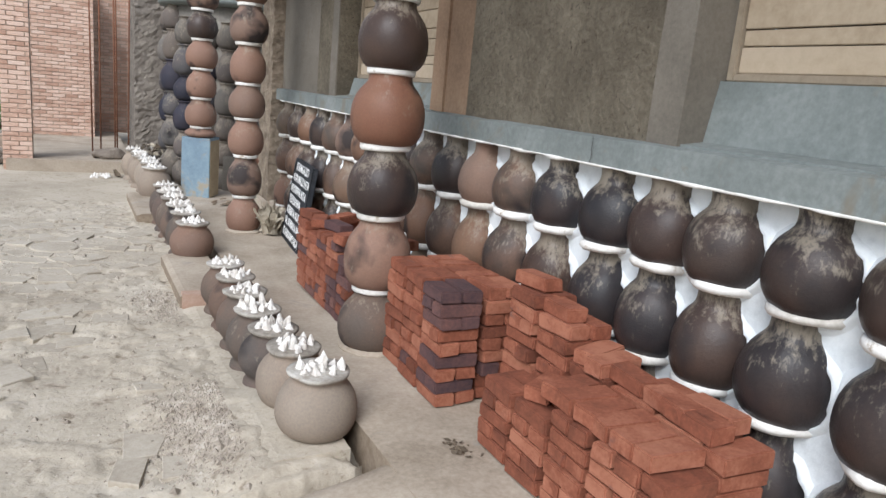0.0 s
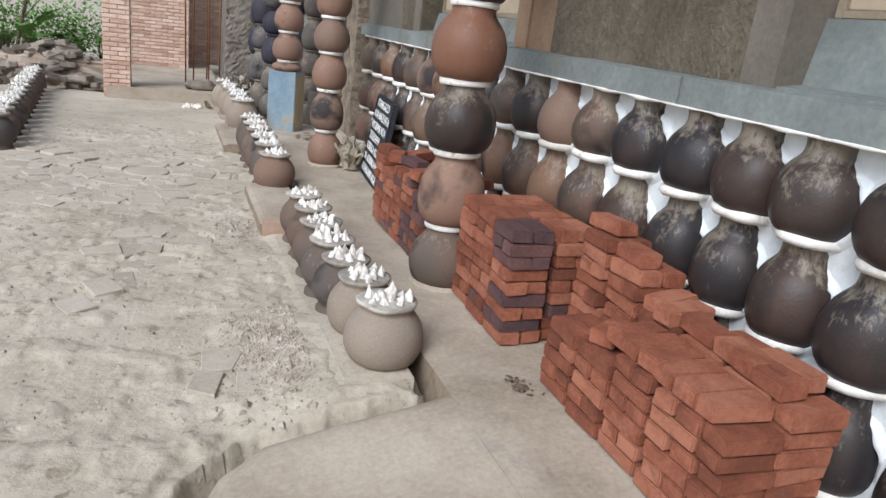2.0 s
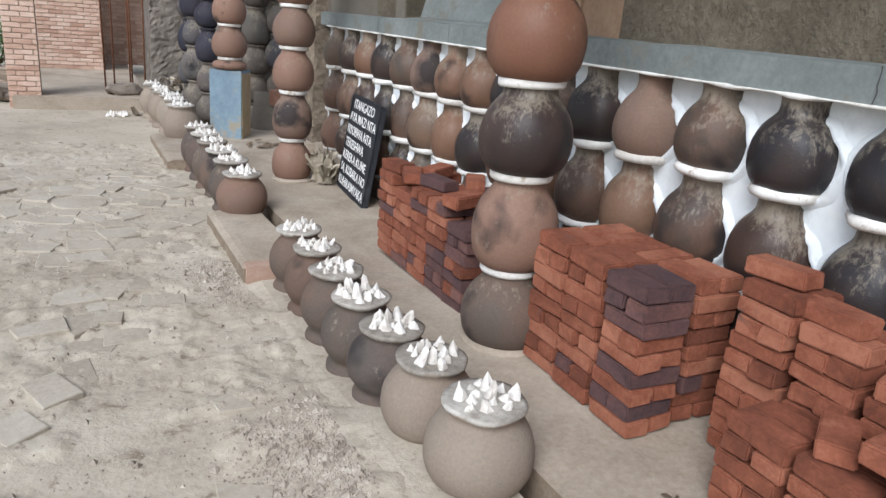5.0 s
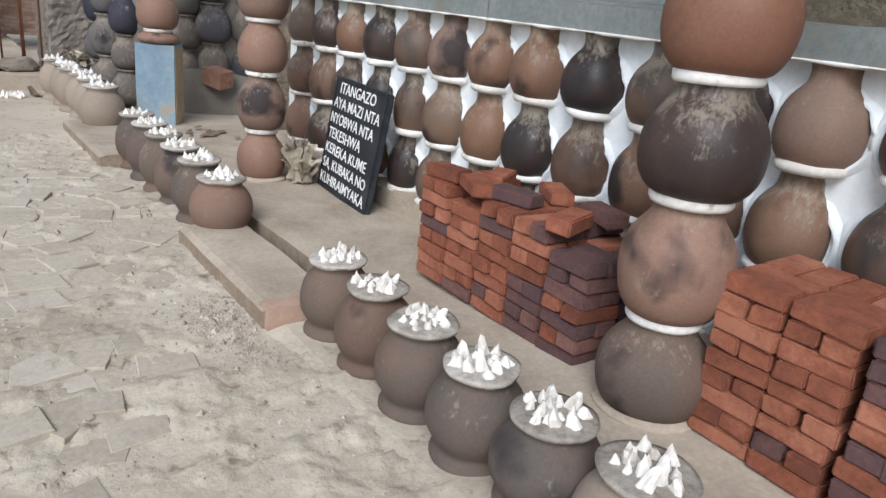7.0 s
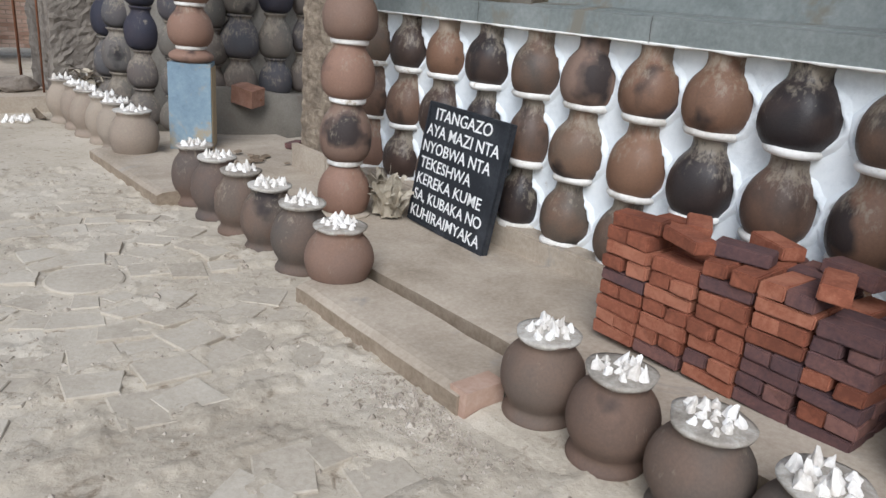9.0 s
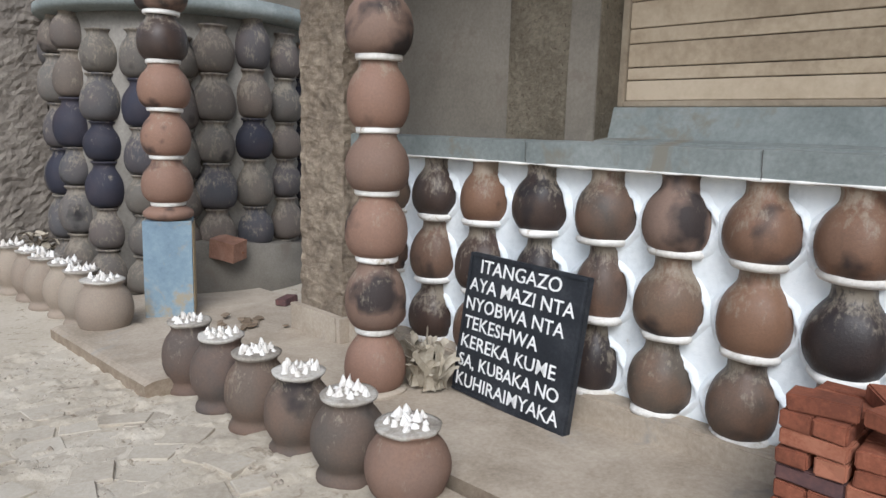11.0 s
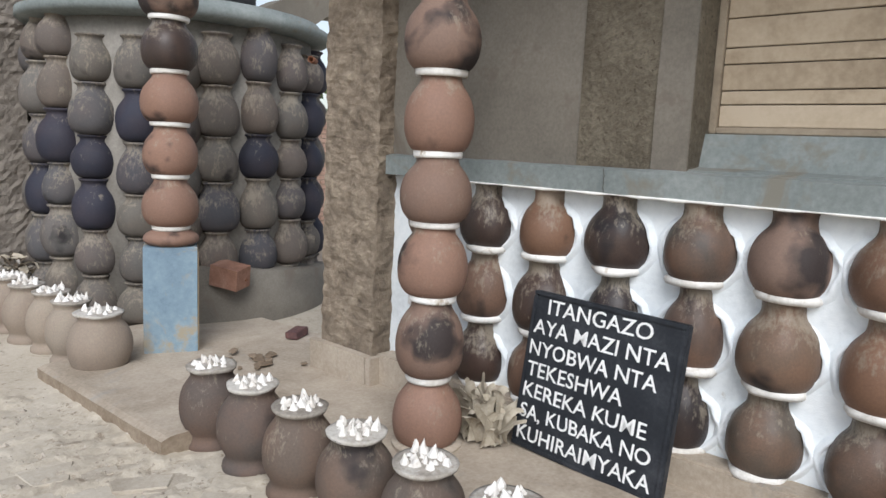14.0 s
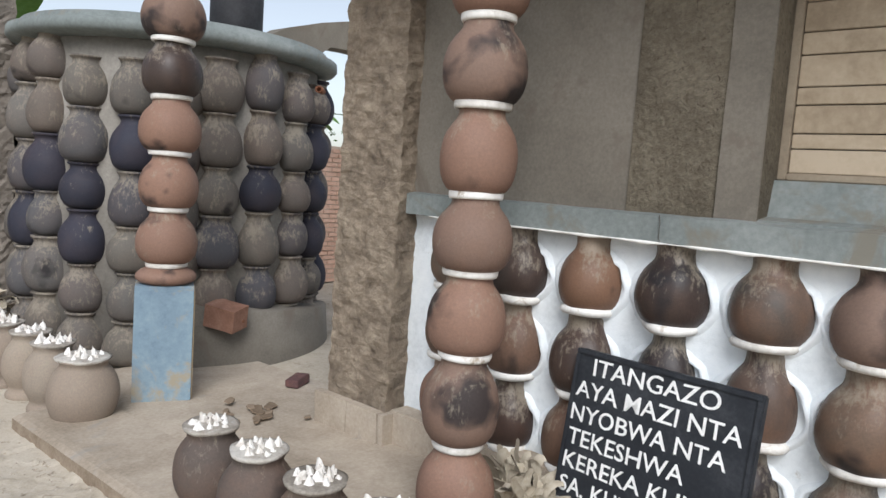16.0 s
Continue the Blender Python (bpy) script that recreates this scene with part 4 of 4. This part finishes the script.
chip_verts, chip_faces = [], []
r = random.Random(11)
for i in range(8200):
    spot = r.random()
    if spot < 0.5:
        x, y = r.gauss(0.76, 0.15), r.gauss(2.95, 0.24)
    elif spot < 0.65:
        x, y = r.gauss(0.74, 0.1), r.gauss(4.85, 0.2)
    else:
        x, y = r.uniform(-1.1, 0.86), r.uniform(2.3, 9.3)
    if x > 0.84 or (spot >= 0.5 and 4.7 < y < 6.1 and x > 0.86):
        continue
    s = r.uniform(0.003, 0.0115) * (2.2 if r.random() < 0.06 else 1)
    z, n0, tw = ground_z(x, y), len(chip_verts), r.uniform(0, 6.28)
    for q in range(4):
        a = tw + q * 1.57
        chip_verts.append((x + s * math.cos(a) * r.uniform(0.7, 1.3), y + s * math.sin(a) * r.uniform(0.7, 1.3), z - 0.002))
    chip_verts.append((x, y, z + s * r.uniform(0.5, 0.9)))
    chip_faces += [(n0 + q, n0 + (q + 1) % 4, n0 + 4) for q in range(4)]
tagged(new("gravel", from_data("gravel", chip_verts, chip_faces, PEBBLE, False)), "loose stone chips scattered over the yard", "gravel", kind="stuff")

# ---- brick niche and rough wall at the far end ----
niche = thing("niche_plinth", "low earth-topped plinth in front of the brick niche", "plinth", kind="structure")
part("plinth_body", box(-0.68, 1.06, 12.0, 17.4, -0.3, -0.06, 0.02), CONCRETE, niche)


unit_brick = bmesh.new()
bmesh.ops.create_cube(unit_brick, size=1, matrix=Matrix.Translation((0.5, 0.5, 0.5)))
bmesh.ops.bevel(unit_brick, geom=unit_brick.edges[:], offset=0.05, segments=1, affect="EDGES")
unit_brick = mesh_of("brick", unit_brick, BRICKPIECE)


def brick_wall(name, p0, p1, z0, z1, label, thick=0.2, gaps=0.0, pieces=True):
    """A wall of coursed bricks with raked joints; the brick faces stand proud of the mortar."""
    d = (Vector(p1) - Vector(p0))
    length, ang = d.length, math.atan2(d.y, d.x)
    w = thing(name, label, "wall", at=Matrix.Translation((p0[0], p0[1], 0)) @ Matrix.Rotation(ang, 4, "Z"), kind="structure")
    part("mortar_core", box(0, length, 0.015, thick, z0, z1), MORTAR, w)
    r = random.Random(int(length * 100))
    verts, faces = [], []
    z, c = z0, 0
    while z + 0.06 < z1:
        x = -0.11 if c % 2 else 0.0
        while x < length:
            a, b = max(0, x), min(length, x + 0.208)
            if b - a > 0.03 and r.random() > gaps:
                out = r.uniform(-0.006, 0.006)
                if pieces:
                    part("brick", unit_brick, None, w, at=Matrix.Translation((a, out, z)) @ Matrix.Diagonal((b - a, 0.03, 0.056, 1)))
                    x += 0.222
                    continue
                n0 = len(verts)
                for yy, e in ((0.02, 0), (out, 0.004)):
                    verts += [(a + e, yy, z + e), (b - e, yy, z + e), (b - e, yy, z + 0.056 - e), (a + e, yy, z + 0.056 - e)]
                faces.append((n0 + 4, n0 + 5, n0 + 6, n0 + 7))
                faces += [(n0 + q, n0 + (q + 1) % 4, n0 + 4 + (q + 1) % 4, n0 + 4 + q) for q in range(4)]
            x += 0.222
        z += 0.068
        c += 1
    if not pieces:
        tagged(part("bricks", from_data("bricks", verts, faces, BRICKFAR, False), None, w), kind="stuff")
    return w


brick_wall("wall_niche_left", (-0.72, 12.1), (-0.34, 12.1), -0.28, 2.6, "pale red weathered brick pier", 0.36)
brick_wall("wall_niche_step", (-0.7, 16.0), (0.58, 16.0), -0.06, 2.9, "sunlit weathered red brick wall", 1.3)
brick_wall("wall_niche_back", (0.58, 17.3), (2.2, 17.3), -0.06, 2.9, "weathered red brick back wall of the niche", 0.4)
for x, y in ((0.48, 12.9), (0.6, 12.8), (0.8, 12.5), (0.84, 12.7), (0.98, 12.3)):
    bar = tagged(new("steel_bar", mesh_of("steel_bar", lathe([(0.012, 0.0), (0.012, 3.0)], 8), RUST, True)), "upright rusty reinforcing steel bar", "steel bar", "steel bars")
    bar.matrix_basis = pose(x, y, -0.06, rng.uniform(-0.6, 0.6), rng.uniform(-0.6, 0.6))
for name, x0, x1, y0, z1 in (("wall_north", 1.06, 1.56, 12.1, 2.95), ("wall_north_low", 1.562, 2.6, 12.95, 2.5)):
    rough_wall = new(name, mesh_of(name, roughcast(x0, x1, y0, 13.3, -0.35, z1, 0.022, 0.045), DARKROUGH))
    tagged(rough_wall, "grey-brown roughcast wall beside the tank", "wall", kind="structure")


# ---- greenery, rubble and the far side ----
def leaf_mesh(length, width, droop, seed):
    """A long split banana leaf with a folded midrib."""
    bm, r, prev = bmesh.new(), random.Random(seed), None
    for i in range(13):
        f = i / 12
        w = width * math.sin(math.pi * min(1, f * 0.92 + 0.06)) ** 0.7 * (0.75 + 0.25 * r.random())
        x, z = length * f, length * (0.35 * f - droop * f * f)
        row = [bm.verts.new((x + r.uniform(-0.02, 0.02), s * w, z + abs(s) * w * 0.25 - (0.05 * r.random() if s else 0))) for s in (-1, 0, 1)]
        if prev:
            for q in range(2):
                if r.random() > 0.08:
                    bm.faces.new((prev[q], prev[q + 1], row[q + 1], row[q]))
        prev = row
    return mesh_of("leaf", bm, LEAF, True)


leaves = [leaf_mesh(1.5, 0.22, d, k) for k, d in enumerate((0.45, 0.7, 0.3, 0.9))]


def banana_plant(x, y, z, height, n, seed):
    r = random.Random(seed)
    plant = thing("banana_plant", "green banana plant with long split leaves", "plant", "banana plants", pose(x, y, z))
    part("trunk", lathe([(0.12, -0.1), (0.1, height * 0.5), (0.06, height)], 12, 0.1, seed), BARK, plant, smooth=True)
    for i in range(n):
        k = r.uniform(0.7, 1.1)
        part("leaf", r.choice(leaves), None, plant, at=Matrix.Translation((0, 0, height * r.uniform(0.85, 1.0))) @ Matrix.Rotation(i * 2.4 + r.uniform(-0.3, 0.3), 4, "Z") @ pose(0, 0, 0, 0, r.uniform(-45, 5)) @ Matrix.Scale(k, 4))


def bush(x, y, z, size, n, seed, label="low green leafy bush"):
    """Many small leaves on short twigs, uneven in outline."""
    r = random.Random(seed)
    ob = thing("bush", label, "bush", at=pose(x, y, z))
    twigs, verts, faces = bmesh.new(), [], []
    for i in range(12):
        tip = Vector((r.gauss(0, size * 0.5), r.gauss(0, size * 0.5), size * r.uniform(0.5, 1.4)))
        a = [twigs.verts.new((0.015 * math.cos(q), 0.015 * math.sin(q), 0)) for q in (0, 2.1, 4.2)]
        b = twigs.verts.new(tip)
        for q in range(3):
            twigs.faces.new((a[q], a[(q + 1) % 3], b))
        for j in range(n // 12):
            p = tip * r.uniform(0.45, 1.05) + Vector((r.gauss(0, 1), r.gauss(0, 1), r.gauss(0, 0.8))) * size * 0.2
            d = Vector((r.uniform(-1, 1), r.uniform(-1, 1), r.uniform(-0.5, 0.8))).normalized()
            e = d.cross(Vector((r.uniform(-1, 1), r.uniform(-1, 1), 1))).normalized()
            s, n0 = r.uniform(0.05, 0.11), len(verts)
            verts += [p, p + d * s * 0.5 + e * s * 0.3, p + d * s, p + d * s * 0.5 - e * s * 0.3]
            faces.append((n0, n0 + 1, n0 + 2, n0 + 3))
    part("twigs", twigs, BARK, ob)
    tagged(part("leaves", from_data("leaves", verts, faces, LEAF, False), None, ob), kind="stuff")


banana_plant(6.9, 15.6, -0.1, 2.6, 9, 3)
banana_plant(2.6, 16.0, -0.1, 3.0, 9, 4)
banana_plant(-3.4, 17.5, -0.3, 1.1, 8, 5)
bush(7.0, 14.6, -0.25, 1.9, 2400, 2)
bush(-2.6, 15.2, 0.0, 0.8, 900, 9)
bush(-4.0, 15.5, 0.0, 0.9, 900, 12)
bush(-1.5, 15.6, -0.1, 0.6, 900, 15)
for k, (x, y, size) in enumerate([(-2.2, 16.6, 0.9), (-3.2, 16.2, 0.8), (-5.2, 16.8, 1.0), (-1.2, 17.4, 0.9), (-6.5, 15.4, 0.9)]):
    bush(x, y, -0.15, size, 1200, 40 + k)
banana_plant(-2.2, 15.0, -0.1, 0.45, 7, 31)
# Added ridge that closes the horizon; its blue-green colour paints in the haze.
backdrop_verts = [(-160 + 12 * i, 150, z) for z in (-5, 0) for i in range(24)]
backdrop_verts = [(x, y + 0.1 * abs(x), z if z < 0 else 17 + 5 * noise.noise((x * 0.02, 0, 3))) for x, y, z in backdrop_verts]
tagged(new("backdrop", from_data("backdrop", backdrop_verts, [(i, i + 1, i + 25, i + 24) for i in range(23)], HAZE)), "added blue-green ridge standing in for the distant haze", "hill", kind="structure")

# bare sapling beyond the rubble
sapling = thing("sapling", "thin bare sapling beyond the rubble", "tree", at=pose(-2.4, 14.9, -0.1))
r = random.Random(21)
trunk = bmesh.new()
lathe([(0.035, 0), (0.028, 0.9), (0.015, 2.4)], 8, 0.1, 3, bm=trunk)
part("trunk", trunk, BARK, sapling, smooth=True, at=pose(0, 0, 0, 8, 14))
for i in range(7):
    part("branch", lathe([(0.014, 0), (0.009, 0.5), (0.003, r.uniform(0.7, 1.1))], 6, 0.2, i), BARK, sapling, smooth=True, at=pose(0.1 + 0.06 * i, 0, 0.5 + 0.24 * i, r.uniform(-60, 60), r.uniform(-60, 60)))

rubble_meshes = []
for k in range(5):
    bm = bmesh.new()
    bmesh.ops.create_cube(bm, size=1, matrix=Matrix.Diagonal((0.24, 0.14, 0.09, 1)))
    bmesh.ops.bevel(bm, geom=bm.edges[:], offset=0.015, segments=1, affect="EDGES")
    for v in bm.verts:
        v.co += 0.03 * noise.noise_vector(v.co * 8 + Vector((k * 4.3, 0, 0)))
    rubble_meshes.append(mesh_of("stone", bm, RUBBLE))
rubble = thing("rubble_wall", "tumbled low wall of weathered bricks and stones", "rubble", at=pose(-1.75, 13.1, GROUND - 0.1))
for i in range(150):
    x, y = r.uniform(-1.4, 1.02), r.gauss(0, 0.28)
    lim = 0.75 - 0.35 * abs(x - 0.2) - 0.9 * abs(y)
    if lim < 0.04:
        continue
    z = 0.02 + r.uniform(0, lim)
    part("stone", r.choice(rubble_meshes), None, rubble, at=pose(x, y, z, r.uniform(-25, 25), r.uniform(-25, 25), r.uniform(-60, 60)))
part("core", box(-1.3, 1.0, -0.12, 0.3, -0.05, 0.42, 0.05, rough=0.12, cuts=6), MORTAR, rubble)

for i in range(12):
    stone_pot(-1.3 - 0.033 * i, 7.7 + i * 0.4, GROUND - 0.012 + yard_fall(7.7 + i * 0.4), 0.165, 0.34, 60 + i, YARDPOT)

brick_wall("wall_back", (3.4, 13.2), (8.5, 13.2), -0.2, 1.8, "weathered red brick yard wall behind the tank", 0.22, 0.0, False)
beam = bmesh.new()
prof = [(4.0, 2.86), (4.3, 3.02), (4.8, 3.18), (5.25, 3.29), (7.5, 3.4), (7.5, 2.9), (5.3, 2.94), (4.95, 2.92), (4.8, 2.82), (4.6, 2.72), (4.0, 2.6)]
fa = [beam.verts.new((x, 12.0, z)) for x, z in prof]
fb = [beam.verts.new((x, 12.3, z)) for x, z in prof]
beam.faces.new(fa)
beam.faces.new(fb[::-1])
for i in range(len(prof)):
    beam.faces.new((fa[i], fa[(i + 1) % len(prof)], fb[(i + 1) % len(prof)], fb[i]))
tagged(part("wall_beam", beam, SMOOTH), "grey plastered beam with a curved underside", "beam", kind="structure")
tagged(part("wall_beam_post", box(6.9, 7.4, 12.0, 12.3, -0.3, 2.9), SMOOTH), "grey plastered post under the beam", "post", kind="structure")

# rock and dry debris at the foot of the niche
rock = bmesh.new()
bmesh.ops.create_icosphere(rock, subdivisions=3, radius=1)
for v in rock.verts:
    v.co = Vector((v.co.x * 0.26, v.co.y * 0.17, max(-0.06, v.co.z * 0.11)))
    v.co += 0.05 * noise.noise_vector(v.co * 6) + 0.012 * noise.noise_vector(v.co * 22)
tagged(part("rock", rock, RUBBLE, at=pose(0.7, 12.45, 0.0, 0, 0, 15)), "flat weathered brown rock on the niche plinth", "rock")
heap = thing("debris_heap", "heap of dry grey husks and pale scraps", "debris", at=pose(1.28, 11.8, GROUND + yard_fall(11.8)))
for i in range(80):
    bm = bmesh.new()
    ln, w = r.uniform(0.08, 0.26), r.uniform(0.012, 0.05)
    rows = [[bm.verts.new((ln * (f / 4 - 0.5), q * w * (1 - 0.5 * abs(f / 2 - 1)), 0.03 * math.sin(f * 1.3 + i) + 0.01 * abs(q))) for q in (-1, 0, 1)] for f in range(5)]
    for a, b in zip(rows, rows[1:]):
        for q in range(2):
            bm.faces.new((a[q], a[q + 1], b[q + 1], b[q]))
    d = r.gauss(0, 0.16)
    part("scrap", bm, r.choice((STRAW, STRAW, LIMED, BARK)), heap, at=pose(d, r.gauss(0, 0.2), 0.03 + max(0.0, 0.5 - abs(d)) * r.random() ** 0.5, r.uniform(-30, 30), r.uniform(-25, 25), r.uniform(0, 360)))
for k, (x, y) in enumerate((0.42 + 0.3 * r.random(), 11.4 + 0.28 * r.random()) for _ in range(16)):
    tagged(part("stone", quartz[k % 12], None, at=Matrix.Translation((x, y, GROUND + yard_fall(y) + 0.01)) @ Matrix.Rotation(k * 1.7, 4, "Z") @ Matrix.Scale(0.95, 4)), "loose white quartz stone on the ground", "stone", "loose quartz stones")

keg = thing("water_drum", "dark plastic drum standing on the tank top", "drum", at=pose(2.78, 10.62, 2.535))
part("body", lathe([(0.2, 0), (0.22, 0.05), (0.22, 0.5), (0.17, 0.58), (0.06, 0.6)], 24), BLACKSTEEL, keg, smooth=True)

# dry leaf litter, mud flakes and a loose brick
litter = thing("leaf_litter", "small heap of dry brown leaf litter", "litter", at=pose(1.615, 2.22, 0.022))
for i in range(40):
    bm = bmesh.new()
    s = r.uniform(0.008, 0.02)
    pts = [bm.verts.new((s * math.cos(a) * r.uniform(0.5, 1.2), s * 0.6 * math.sin(a), r.uniform(0, 0.008))) for a in (0, 1.2, 2.3, 3.3, 4.5, 5.4)]
    bm.faces.new(pts)
    part("leaf", bm, BARK, litter, at=pose(r.gauss(0, 0.025), r.gauss(0, 0.05), r.uniform(0.006, 0.018), r.uniform(-30, 30), r.uniform(-30, 30), r.uniform(0, 360)))
flakes = thing("mud_flakes", "brown dried mud patches by the tank", "mud")
for i in range(14):
    bm, n = bmesh.new(), 9
    s = r.uniform(0.03, 0.09)
    ring = [(s * math.cos(q * 6.28 / n) * r.uniform(0.6, 1.3), 0.5 * s * math.sin(q * 6.28 / n) * r.uniform(0.6, 1.3)) for q in range(n)]
    lo = [bm.verts.new((x, y, 0)) for x, y in ring]
    hi = [bm.verts.new((x * 0.9, y * 0.9, 0.006)) for x, y in ring]
    bm.faces.new(hi)
    for q in range(n):
        bm.faces.new((lo[q], lo[(q + 1) % n], hi[(q + 1) % n], hi[q]))
    part("flake", bm, MUD, flakes, at=pose(1.85 + r.gauss(0, 0.1), 8.8 + r.gauss(0, 0.17), floor_fall(8.8) + 0.01 + 0.0012 * i, 0, 0, r.uniform(20, 60)))
loose = tagged(part("loose_brick", brick_meshes[BRICKDARK.name, 1], None, at=pose(2.51, 9.2, -0.11, 0, 0, 30)), "single dark broken brick on the floor", "brick")
